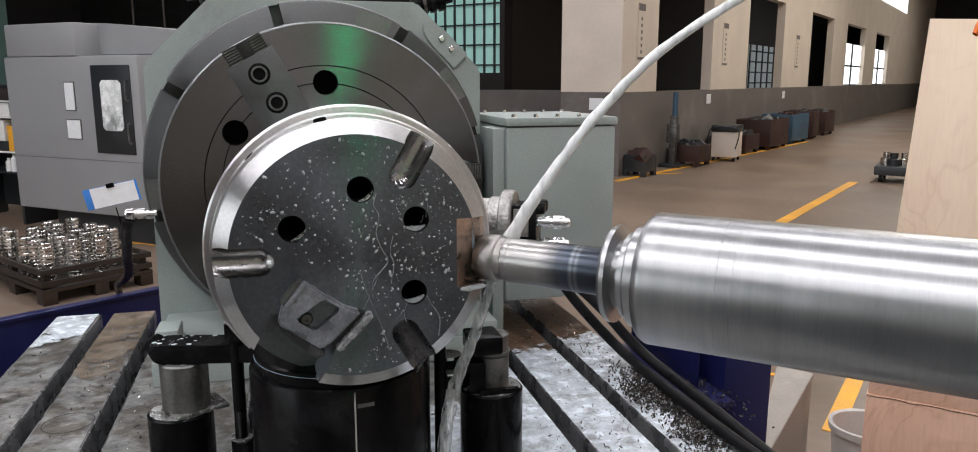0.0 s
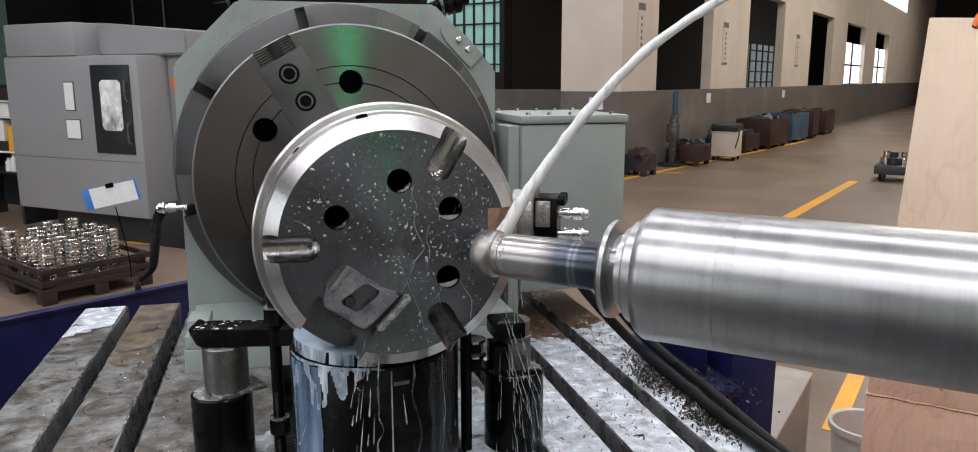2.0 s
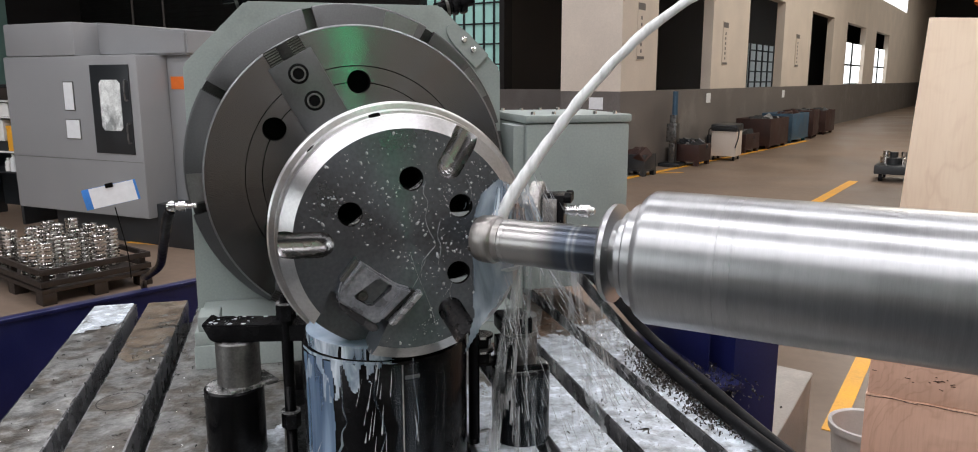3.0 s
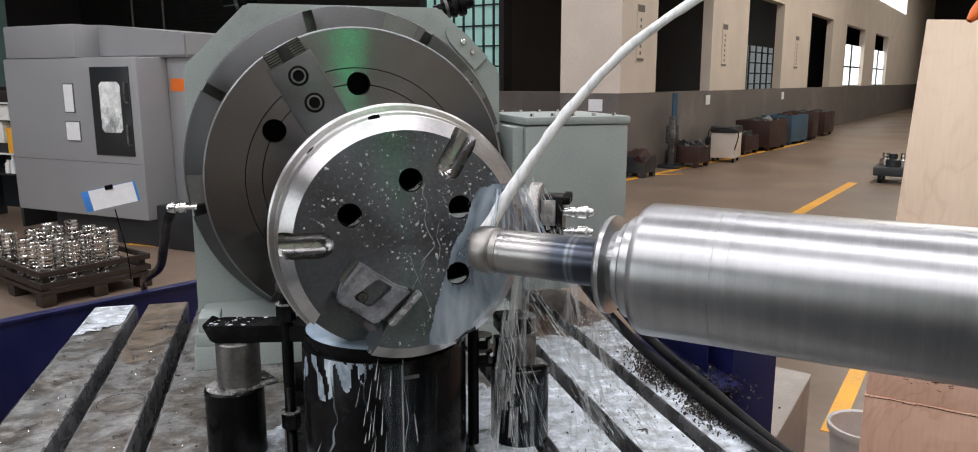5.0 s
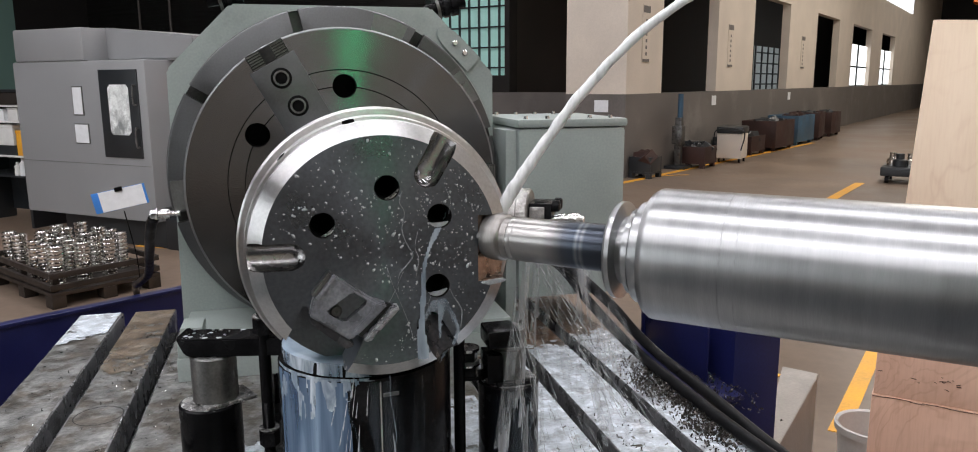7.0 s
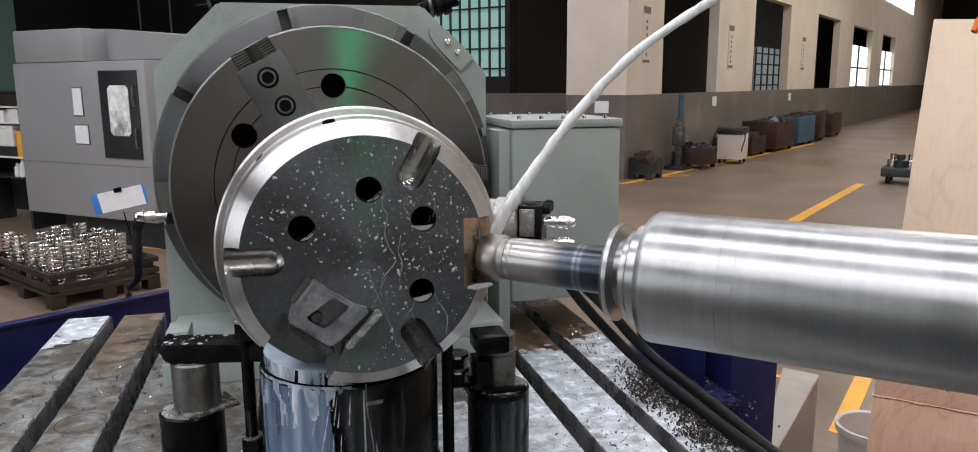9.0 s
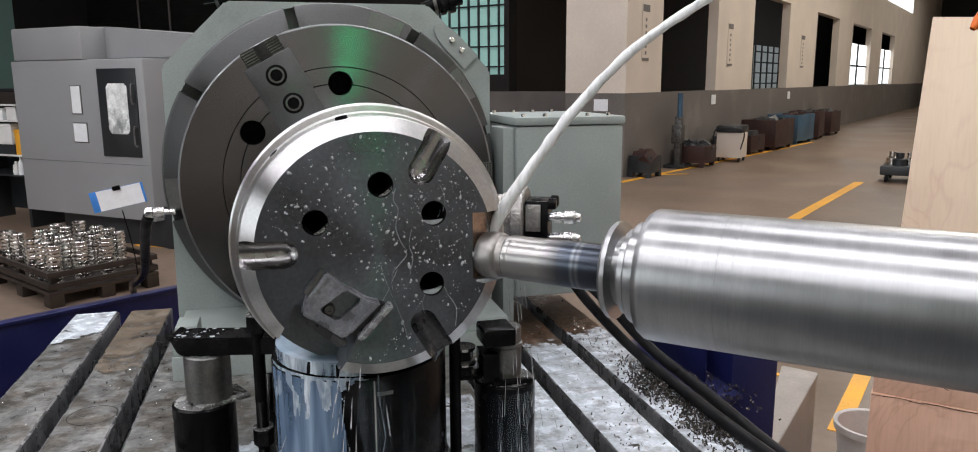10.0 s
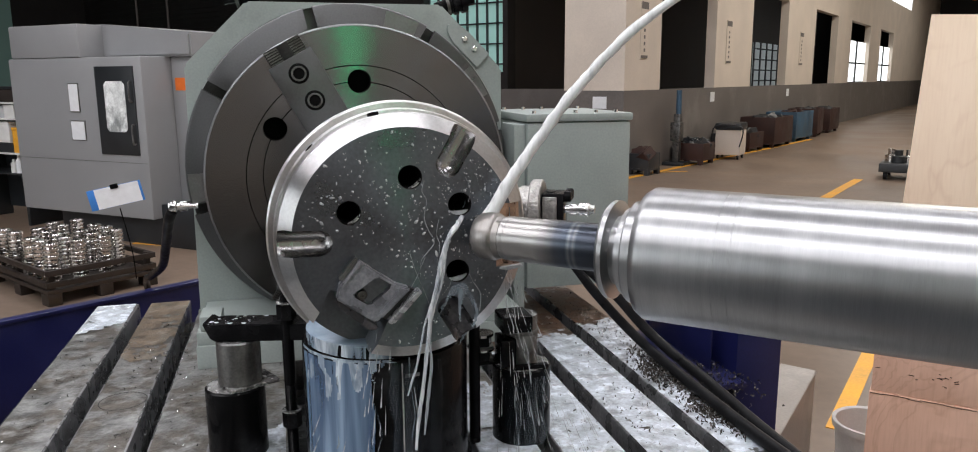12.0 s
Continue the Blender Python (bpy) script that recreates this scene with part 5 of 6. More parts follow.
# plywood crate
t = tagged(empty("plywood_crate", pose(1.222, 2.312, 0, 0, 0, -31)), "tall bare plywood crate standing on the floor", "crate")
lean = pose(0, 0, 0.62, 0, 2.8, 0)
part("upper_sheet", box(0.0, 1.1, 0.0, 0.018, 0.0, 1.155, 0.001, m=lean), PLY, t)
part("side_sheet", box(0.0, 0.018, 0.019, 0.8, 0.0, 1.155, 0.001, m=lean), PLY, t)
part("lower_sheet", box(-0.012, 1.1, -0.02, 0.8, 0.03, 0.62, 0.002), PLYD, t)
part("middle_sheet", box(-0.008, 1.1, -0.016, -0.002, 0.6215, 0.93, 0.001), PLYD, t)
rnd = random.Random(41)
for i in range(14):
    x, z, w = rnd.uniform(0.0, 0.26), rnd.gauss(0.69, 0.012), rnd.uniform(0.002, 0.008)
    part("scuff", box(-w, w, -0.0012, 0, -0.0008, 0.001, m=pose(x, -0.0162, z, 0, rnd.uniform(-25, 25), 0)), REDBROWN, t)
for i in range(9):
    part("scuff", box(-0.02, 0.02, -0.0012, 0, -0.0006, 0.0008, m=pose(0.01 + 0.035 * i, -0.0202, 0.617 - rnd.uniform(0, 0.004), 0, rnd.uniform(-4, 4), 0)), REDBROWN, t)
for x in (0.0, 0.9):
    part("skid", box(x, x + 0.1, 0.0, 0.8, 0.0, 0.03, 0.002), PLYD, t)


# aisle clutter
def bin_box(x, y, w, l, h, material, name, label, rim=True):
    t = tagged(empty(name, HALL @ pose(x, y, 0, 0, 0, random.Random(int(x * 50 + y * 10)).uniform(-6, 6))), label, "bin", "bins along the aisle wall")
    th = 0.03
    part("bottom", box(-w / 2, w / 2, -l / 2, l / 2, 0.08, 0.11), material, t)
    part("side", box(-w / 2, w / 2, -l / 2, -l / 2 + th, 0.11, h, 0.006), material, t)
    part("side", box(-w / 2, w / 2, l / 2 - th, l / 2, 0.11, h, 0.006), material, t)
    part("side", box(-w / 2, -w / 2 + th, -l / 2 + th, l / 2 - th, 0.11, h, 0.006), material, t)
    part("side", box(w / 2 - th, w / 2, -l / 2 + th, l / 2 - th, 0.11, h, 0.006), material, t)
    for a in (-1, 1):
        for b in (-1, 1):
            part("foot", box(a * w * 0.4 - 0.04, a * w * 0.4 + 0.04, b * l * 0.42 - 0.04, b * l * 0.42 + 0.04, 0, 0.08), material, t)
    rnd = random.Random(int(x * 31 + y * 17))
    heap = box(-w / 2 + th, w / 2 - th, -l / 2 + th, l / 2 - th, 0.11, h * 0.8, 0.02)
    for _ in range(14):
        a, b, c = (rnd.uniform(0.04, 0.14) for _ in range(3))
        heap = box(-a, a, -b, b, -c, c, 0.01, heap, pose(rnd.uniform(-0.7, 0.7) * (w / 2 - 0.1), rnd.uniform(-0.8, 0.8) * (l / 2 - 0.1), h * 0.86, rnd.uniform(-40, 40), rnd.uniform(-40, 40), rnd.uniform(0, 90)), 1)
    tagged(part("load", heap, rnd.choice([DARKP, REDBROWN, DARKP]), t), "jumbled dark scrap steel", kind="stuff")


bin_box(0.36, 0.75, 0.6, 0.62, 0.4, REDBROWN, "steel_bin", "low rusty brown steel bin by the aisle wall")
bin_box(0.3, 3.0, 0.5, 0.7, 0.44, DARKP, "steel_bin", "dark steel bin by the aisle wall")
bin_box(0.36, 3.9, 0.6, 0.8, 0.42, REDBROWN, "steel_bin", "low rusty brown steel bin by the aisle wall")
bin_box(0.42, 5.5, 0.8, 1.5, 0.7, REDBROWN, "steel_bin", "tall rusty red steel bin")
bin_box(0.42, 7.6, 0.8, 1.4, 0.74, BLUEBIN, "steel_bin", "tall faded blue steel bin")
bin_box(0.42, 9.4, 0.8, 1.2, 0.76, REDBROWN, "steel_bin", "tall rusty brown steel bin")
bin_box(0.42, 11.3, 0.8, 1.3, 0.7, REDBROWN, "steel_bin", "rusty brown steel bin")
bin_box(0.24, -1.32, 0.4, 0.42, 0.36, DARKP, "steel_bin", "small black bin with a blue lid")
t = tagged(empty("tool_trolley", HALL @ pose(0.66, 2.0, 0, 0, 0, 5) @ Matrix.Diagonal((0.82, 0.82, 0.86, 1))), "grey welding trolley with a dark top and handle", "trolley")
part("cabinet", box(-0.3, 0.3, -0.3, 0.35, 0.1, 0.68, 0.02), CREAM, t)
part("top", box(-0.32, 0.32, -0.34, 0.4, 0.68, 0.84, 0.05), DARKP, t)
part("handle", tube([(0.28, -0.3, 0.3), (0.34, -0.42, 0.75), (-0.3, -0.42, 0.75), (-0.3, -0.3, 0.3)], 0.016, 8), DARKP, t)
for a in (-0.24, 0.24):
    for b in (-0.24, 0.28):
        part("wheel", lathe([(-0.02, 0), (-0.02, 0.05), (0.02, 0.05), (0.02, 0)], "x", 16, m=pose(a, b, 0.05)), RUBBER, t)
t = tagged(empty("drill_stand", HALL @ pose(0.2, 0.28, 0)), "grey upright machine stand with a blue hose", "stand")
part("post", box(-0.06, 0.06, -0.06, 0.06, 0.0, 0.95, 0.01), DULL, t)
part("head", box(-0.1, 0.1, -0.12, 0.08, 0.45, 0.8, 0.03), DULL, t)
part("foot", box(-0.2, 0.2, -0.2, 0.2, 0.0, 0.06, 0.01), DARKP, t)
part("blue_pipe", tube([(0.02, -0.02, 0.95), (0.02, -0.02, 1.38)], 0.05, 10), BLUEBIN, t)
t = tagged(empty("parts_cart", HALL @ pose(4.1, 0.35, 0, 0, 0, 3)), "black low cart loaded with steel parts", "cart")
part("tray", box(-0.45, 0.6, -0.4, 0.4, 0.12, 0.26, 0.02), DARKP, t)
for a in (-0.35, 0.5):
    for b in (-0.3, 0.3):
        part("wheel", lathe([(-0.03, 0), (-0.03, 0.07), (0.03, 0.07), (0.03, 0)], "x", 16, m=pose(a, b, 0.07)), RUBBER, t)
rnd = random.Random(12)
for i in range(7):
    r = rnd.uniform(0.07, 0.12)
    tagged(shell(lathe([(0, 0), (0, r), (0.1, r), (0.12, r * 0.6), (0.2, r * 0.6), (0.2, 0)], "z", 18), "steel_fitting", [RING, DARKP][i % 2], m=HALL @ pose(3.78 + 0.13 * i, 0.35 + rnd.uniform(-0.2, 0.2), 0.26)), "turned steel fitting lying on the cart", "fitting", "fittings on the cart")

# notices on the walls
def notice(x, y, z, w, h, yaw, name="wall_notice"):
    t = tagged(empty(name, HALL @ pose(x, y, z, 0, 0, yaw)), "narrow printed notice on the plaster wall", "notice")
    part("board", box(-w / 2, w / 2, -0.012, 0, 0, h), CREAM, t)
    part("header", box(-w / 2 + 0.01, w / 2 - 0.01, -0.015, -0.012, h * 0.86, h * 0.98), DADO, t)
    part("footer", box(-w / 2 + 0.01, w / 2 - 0.01, -0.015, -0.012, h * 0.01, h * 0.06), DADO, t)
    for i in range(6):
        part("print_bar", box(-w * 0.1, w * 0.1, -0.015, -0.012, h * (0.12 + 0.115 * i), h * (0.18 + 0.115 * i)), DADO, t)


notice(0.006, -0.93, 1.93, 0.3, 0.96, 90)
notice(0.006, 3.6, 1.91, 0.34, 0.92, 90)
notice(0.006, 10.1, 1.95, 0.4, 0.92, 90)
for x, y, z, yaw in ((-0.44, -1.664, 1.1, 0), (0.004, 2.7, 1.11, 90), (0.004, 8.9, 1.1, 90)):
    tagged(shell(box(-0.13, 0.13, -0.008, 0, 0, 0.2), "paper_sign", PAPER, m=HALL @ pose(x, y, z, 0, 0, yaw)), "small white paper sign on the grey dado", "sign")

# unseen green source added behind the camera for the streak on the chuck
t = tagged(empty("signal_lamp", pose(1.47, -3.1, 1.9, 0, 0, -17)), "unseen green glow on a post, added for the chuck's streak", "lamp")
part("post", tube([(0, 0, -1.9), (0, 0, 0.0)], 0.03, 8), DARKP, t)
part("lens", box(-0.035, 0.035, -0.035, 0.035, 0.0, 0.62, 0.015), GREENL, t)

for x in (-16.6, -15.05):
    struct("trim_pipe", tube([(x, -0.06, 0.0), (x, -0.06, 7.4)], 0.035, 8), DADO, "grey service pipe on the dark wall")


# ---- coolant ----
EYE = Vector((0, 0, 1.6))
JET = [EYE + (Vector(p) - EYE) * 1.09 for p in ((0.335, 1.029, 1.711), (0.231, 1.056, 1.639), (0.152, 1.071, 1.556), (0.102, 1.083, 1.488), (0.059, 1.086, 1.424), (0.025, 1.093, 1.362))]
FLOWS = []          # a piece of coolant, whether it rides on the table, and its own shifts in its own space


def flow(ob, rides, rows, ways="coolant"):
    FLOWS.append((ob, rides, rows))
    return ob


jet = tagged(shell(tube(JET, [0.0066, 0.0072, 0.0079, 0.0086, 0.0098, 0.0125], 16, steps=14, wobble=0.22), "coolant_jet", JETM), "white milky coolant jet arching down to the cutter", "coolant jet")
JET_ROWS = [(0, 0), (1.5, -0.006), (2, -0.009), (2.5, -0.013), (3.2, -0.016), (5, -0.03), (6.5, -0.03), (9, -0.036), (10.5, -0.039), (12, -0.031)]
fall = tagged(shell(tube([(0.012, 1.20, 1.30), (-0.005, 1.21, 1.245), (-0.026, 1.22, 1.18), (-0.06, 1.235, 1.08), (-0.075, 1.24, 1.0), (-0.085, 1.25, 0.90)], [0.006, 0.008, 0.0095, 0.011, 0.012, 0.012], 12, steps=8, wobble=0.3), "falling_coolant", SPRAY), "loose white coolant stream falling past the cutter", "coolant stream")
flow(fall, False, [(0, 0, 0, 0), (0.45, 0, 0, 0), (0.9, 0, 0, -0.06), (1.35, 0, 0, -0.46), (12, 0, 0, -0.46)])


def film(name, label, outline, material, m, cell=0.0026, gap=None):
    """A thin rippled sheet of coolant on the flange's face inside an outline of (p, q) pairs, open round a bore."""
    def inside(x, y):
        c = False
        for (x0, y0), (x1, y1) in zip(outline, outline[1:] + outline[:1]):
            if (y0 > y) != (y1 > y) and x < (x1 - x0) * (y - y0) / (y1 - y0) + x0:
                c = not c
        return c

    xs, ys = [p for p, q in outline], [q for p, q in outline]
    bm, grid = bmesh.new(), {}
    nx, ny = int((max(xs) - min(xs)) / cell) + 2, int((max(ys) - min(ys)) / cell) + 2

    def vert(i, j):
        if (i, j) not in grid:
            x, y = min(xs) + i * cell, min(ys) + j * cell
            h = 0.0007 + 0.0011 * abs(noise.noise(Vector((x * 70, y * 22, 1.7))))
            grid[i, j] = bm.verts.new((x, -h, y))
        return grid[i, j]

    for i in range(-1, nx):
        for j in range(-1, ny):
            x, y = min(xs) + (i + 0.5) * cell, min(ys) + (j + 0.5) * cell
            w = 0.004 * noise.noise(Vector((x * 45, y * 30, 0.3)))
            if inside(x + w, y - w) and not (gap and math.hypot(x - gap[0], y - gap[1]) < gap[2]):
                bm.faces.new((vert(i, j), vert(i + 1, j), vert(i + 1, j + 1), vert(i, j + 1)))
    bmesh.ops.smooth_vert(bm, verts=bm.verts[:], factor=0.5, use_axis_x=True, use_axis_y=True, use_axis_z=True)
    return tagged(shell(bm, name, material, m=m), label, "coolant film", kind="stuff")


DISC = TABLE @ pose(0.0073, -0.752, 1.3525)
IN = 0.036      # drawn back flush behind the face while the surface is dry
veil = film("coolant_sheet", "bluish coolant veil falling past the cutter", [(0.145, 0.094), (0.118, 0.075), (0.108, 0.05), (0.101, 0.0), (0.1005, -0.03), (0.1025, -0.085), (0.103, -0.136), (0.094, -0.165), (0.084, -0.192), (0.096, -0.178), (0.113, -0.15), (0.135, -0.1265), (0.152, -0.105), (0.168, -0.08), (0.174, -0.03), (0.176, 0.04), (0.165, 0.085)], SHEET, DISC @ pose(0, -0.0034, 0))
flow(veil, True, [(0, 0, IN, 0), (2.6, 0, IN, 0), (2.85, 0, 0, 0), (3.6, 0, 0, 0), (3.9, 0, IN, 0), (12, 0, IN, 0)])
sheet = film("coolant_sheet", "bluish coolant sheet washing over the flange", [(0.165, 0.09), (0.14, 0.088), (0.115, 0.082), (0.102, 0.055), (0.092, 0.03), (0.078, 0.0), (0.068, -0.024), (0.056, -0.062), (0.0434, -0.107), (0.036, -0.14), (0.031, -0.172), (0.05, -0.172), (0.068, -0.168), (0.102, -0.150), (0.128, -0.128), (0.15, -0.1), (0.168, -0.06), (0.176, -0.01), (0.176, 0.04)], SHEET, DISC @ pose(0, -0.0036, 0), gap=(0.0801, -0.0556, 0.0190))
flow(sheet, True, [(0, 0, IN, 0), (3.4, 0, IN, 0), (3.8, 0, 0, 0), (5.45, 0, 0, 0), (5.75, 0, IN, 0), (12, 0, IN, 0)])
ribbon = film("coolant_stream", "thin milky coolant ribbon running from a bolt hole", [(0.077, 0.036), (0.088, 0.036), (0.076, 0.016), (0.068, -0.004), (0.063, -0.03), (0.061, -0.06), (0.059, -0.1), (0.062, -0.135), (0.062, -0.17), (0.046, -0.17), (0.048, -0.13), (0.0505, -0.09), (0.054, -0.05), (0.058, -0.02), (0.064, 0.006), (0.07, 0.024)], SHEET, DISC @ pose(0, -0.0038, 0))
flow(ribbon, True, [(0, 0, IN, 0), (5.5, 0, IN, 0), (5.7, 0, 0, 0), (7.3, 0, 0, 0), (7.9, 0, IN, 0), (10.8, 0, IN, 0), (11.0, 0, 0, 0), (11.5, 0, 0, 0), (11.8, 0, IN, 0), (12, 0, IN, 0)])
pool = film("coolant_trickle", "thin coolant trickle round a milled slot", [(0.07, -0.0745), (0.092, -0.0745), (0.099, -0.09), (0.108, -0.105), (0.113, -0.125), (0.106, -0.15), (0.1, -0.152), (0.106, -0.125), (0.1, -0.106), (0.09, -0.092), (0.084, -0.11), (0.086, -0.14), (0.08, -0.14), (0.078, -0.11), (0.078, -0.092), (0.066, -0.1), (0.055, -0.12), (0.052, -0.14), (0.048, -0.14), (0.052, -0.112), (0.064, -0.09)], FILM, DISC @ pose(0, -0.0037, 0))
flow(pool, True, [(0, 0, IN, 0), (5.3, 0, IN, 0), (5.6, 0, 0, 0), (7.3, 0, 0, 0), (8, 0, IN, 0), (10.8, 0, IN, 0), (11.0, 0, 0, 0), (12, 0, 0, 0)])
core = tube([(0.087, 0, 0.035), (0.074, -0.003, 0.016), (0.066, -0.003, -0.006), (0.06, -0.003, -0.04), (0.056, -0.003, -0.08), (0.054, -0.002, -0.12), (0.055, 0, -0.16)], [0.0035, 0.004, 0.0036, 0.003, 0.0024, 0.0016, 0.001], 8, None, 6, 0.5)
core = tagged(shell(core, "coolant_stream", FALL, m=DISC @ pose(0, -0.0035, 0)), "white core of a coolant stream below a bolt hole", "coolant stream")
flow(core, True, [(0, 0, IN, 0), (5.6, 0, IN, 0), (5.8, 0, 0, 0.03), (6.2, 0, 0, 0.01), (6.5, 0, 0, 0), (6.7, 0, 0, -0.004), (6.9, 0, IN, -0.01), (10.6, 0, IN, 0), (10.85, 0, 0, 0), (11.5, 0, 0, 0), (11.75, 0, IN, 0), (12, 0, IN, 0)])
spout = None
for way, rad in (([(0.089, 0.0, 0.037), (0.076, -0.006, 0.022), (0.064, -0.008, 0.004), (0.053, -0.01, -0.03), (0.043, -0.014, -0.068), (0.032, -0.018, -0.11), (0.024, -0.024, -0.165), (0.016, -0.03, -0.218), (0.006, -0.034, -0.28), (0.001, -0.036, -0.33)], [0.003, 0.0045, 0.0042, 0.0042, 0.0036, 0.0034, 0.003, 0.0032, 0.0028, 0.002]),
                 ([(0.062, -0.006, 0.0), (0.058, -0.008, -0.03), (0.05, -0.01, -0.07), (0.036, -0.014, -0.112), (0.03, -0.018, -0.15), (0.03, -0.02, -0.2), (0.022, -0.026, -0.26), (0.016, -0.028, -0.31)], [0.0015, 0.0024, 0.0026, 0.002, 0.0016, 0.0024, 0.0026, 0.0012]),
                 ([(0.036, -0.012, -0.09), (0.022, -0.016, -0.13), (0.014, -0.02, -0.165), (0.004, -0.026, -0.2), (-0.01, -0.03, -0.24)], [0.0012, 0.0018, 0.0016, 0.002, 0.001])):
    spout = tube(way, rad, 10, spout, 6, 0.45)
spout = tagged(shell(spout, "coolant_spout", FALL, m=DISC @ pose(0, -0.003, 0)), "white coolant stream spouting from a bolt hole", "coolant stream")
flow(spout, True, [(0, 0, 0.1, 0.05), (11.5, 0, 0.1, 0.05), (11.65, 0, 0, 0.02), (11.8, 0, 0, 0), (12, 0, 0, -0.004)])


def runnel(name, label, a0, a1, z0, z1, r, seed, material, m, lack=-0.1):
    """Coolant running down a round column: a ragged skin between two angles."""
    bm = bmesh.new()
    na, nz = 64, 60
    g = {}
    for i in range(na + 1):
        for j in range(nz + 1):
            a = radians(a0 + (a1 - a0) * i / na)
            z = z0 + (z1 - z0) * j / nz
            rr = r + 0.0016 + 0.0012 * noise.noise(Vector((a * 9, z * 5, seed)))
            g[i, j] = bm.verts.new((rr * math.cos(a), rr * math.sin(a), z))
    for i in range(na):
        for j in range(nz):
            n = noise.noise(Vector((i * 0.16, (nz - j) * 0.022, seed)))
            edge = min(i, na - 1 - i) / na
            if edge < 0.1 + 0.16 * noise.noise(Vector((j * 0.06, 4.0 if i < na / 2 else 9.0, seed))):
                continue
            if n > lack + 0.45 * (1 - j / nz) ** 1.5 * (0.4 + abs(i / na - 0.45)):
                bm.faces.new((g[i, j], g[i + 1, j], g[i + 1, j + 1], g[i, j + 1]))
    bmesh.ops.delete(bm, geom=[v for v in bm.verts if not v.link_faces], context="VERTS")
    return tagged(shell(bm, name, material, m=m), label, "coolant film", kind="stuff")


PED = TABLE @ pose(-0.0085, -0.555, 0.87)
wash = runnel("coolant_runnel", "bluish milky coolant running down the black support", -168, -128, 0.036, 0.264, 0.1508, 2.0, WASH, PED, -0.9)
flow(wash, True, [(0, 0, 0, 0, -150), (1.5, 0, 0, 0, -150), (1.75, 0, 0, 0, -75), (1.95, 0, 0, 0, 0), (4.2, 0, 0, 0, 0), (4.4, 0, 0, 0, -75), (4.6, 0, 0, 0, -150), (5.65, 0, 0, 0, -150), (5.75, 0, 0, 0, -75), (5.85, 0, 0, 0, 0), (12, 0, 0, 0, 0)])
wash4 = runnel("coolant_runnel", "broad bluish coolant wash on the black support", -140, -102, 0.036, 0.264, 0.1512, 5.3, WASH, PED, -0.9)
flow(wash4, True, [(0, 0, 0, 0, -170), (5.65, 0, 0, 0, -170), (5.78, 0, 0, 0, -85), (5.92, 0, 0, 0, 0), (12, 0, 0, 0, 0)])
wash2 = runnel("coolant_runnel", "thin coolant streaks on the black support", -100, -55, 0.036, 0.264, 0.1508, 7.7, STREAK, PED, -0.9)
flow(wash2, True, [(0, 0, 0, 0, 170), (1.6, 0, 0, 0, 170), (1.85, 0, 0, 0, 85), (2.1, 0, 0, 0, 0), (3.2, 0, 0, 0, 3), (5, 0, 0, 0, -4), (7.2, 0, 0, 0, 2), (9, 0, 0, 0, -3), (12, 0, 0, 0, 0)])
fringe = runnel("coolant_fringe", "white coolant foam dripping over the support's rim", -172, -96, 0.19, 0.268, 0.1512, 3.1, FOAMY, PED, 0.02)
flow(fringe, True, [(0, 0, 0, 0, -170), (1.6, 0, 0, 0, -170), (1.8, 0, 0, 0, -85), (2.0, 0, 0, 0, 0), (4.6, 0, 0, 0, 0), (5.2, 0, 0, 0, -8), (6, 0, 0, 0, 0), (12, 0, 0, 0, 2)])
strands = bmesh.new()
rnd = random.Random(77)
for a, top, r in ((-106, 0.27, 0.0016), (-82, 0.272, 0.0008), (-128, 0.27, 0.002)):
    way, z = [], top
    while z > 0.04:
        way.append((0.1511 * math.cos(radians(a)), 0.1511 * math.sin(radians(a)), z))
        z -= 0.022
        a += rnd.gauss(0, 1.8)
    strands = tube(way, [r * rnd.uniform(0.25, 1.5) for _ in way], 6, strands, 3, 0.5)
strands = tagged(shell(strands, "coolant_rivulets", FILM, m=PED), "milky coolant rivulets on the black support", "coolant film", kind="stuff")
flow(strands, True, [(0, 0, 0, 0, 170), (1.6, 0, 0, 0, 170), (1.85, 0, 0, 0, 85), (2.1, 0, 0, 0, 0), (3.2, 0, 0, 0, 3), (5, 0, 0, 0, -4), (7.2, 0, 0, 0, 2), (9, 0, 0, 0, -3), (12, 0, 0, 0, 0)])
cap = tagged(shell(lathe([(0.293, 0.0), (0.2945, 0.06), (0.294, 0.132), (0.2925, 0.139), (0.2895, 0.1422)], "z", 64), "coolant_pool", POOLM, m=PED), "milky coolant pooled on top of the support", "coolant film")
flow(cap, True, [(0, 0, 0, -0.006), (1.75, 0, 0, -0.006), (1.95, 0, 0, 0), (12, 0, 0, 0)])
skirt = runnel("coolant_skirt", "bluish coolant spilling over the support's collar", -184, -80, 0.2695, 0.2915, 0.1405, 8.2, FOAMY, PED, -0.9)
flow(skirt, True, [(0, 0, 0, 0, -170), (1.6, 0, 0, 0, -170), (1.8, 0, 0, 0, -85), (2.0, 0, 0, 0, 0), (4.5, 0, 0, 0, 0), (4.7, 0, 0, 0, -85), (4.9, 0, 0, 0, -170), (5.6, 0, 0, 0, -170), (5.75, 0, 0, 0, -85), (5.9, 0, 0, 0, 0), (12, 0, 0, 0, 0)])
ledge = runnel("coolant_ledge", "coolant lying on the support's rim", -184, -80, 0.2605, 0.2695, 0.1475, 5.9, FOAMY, PED, -0.9)
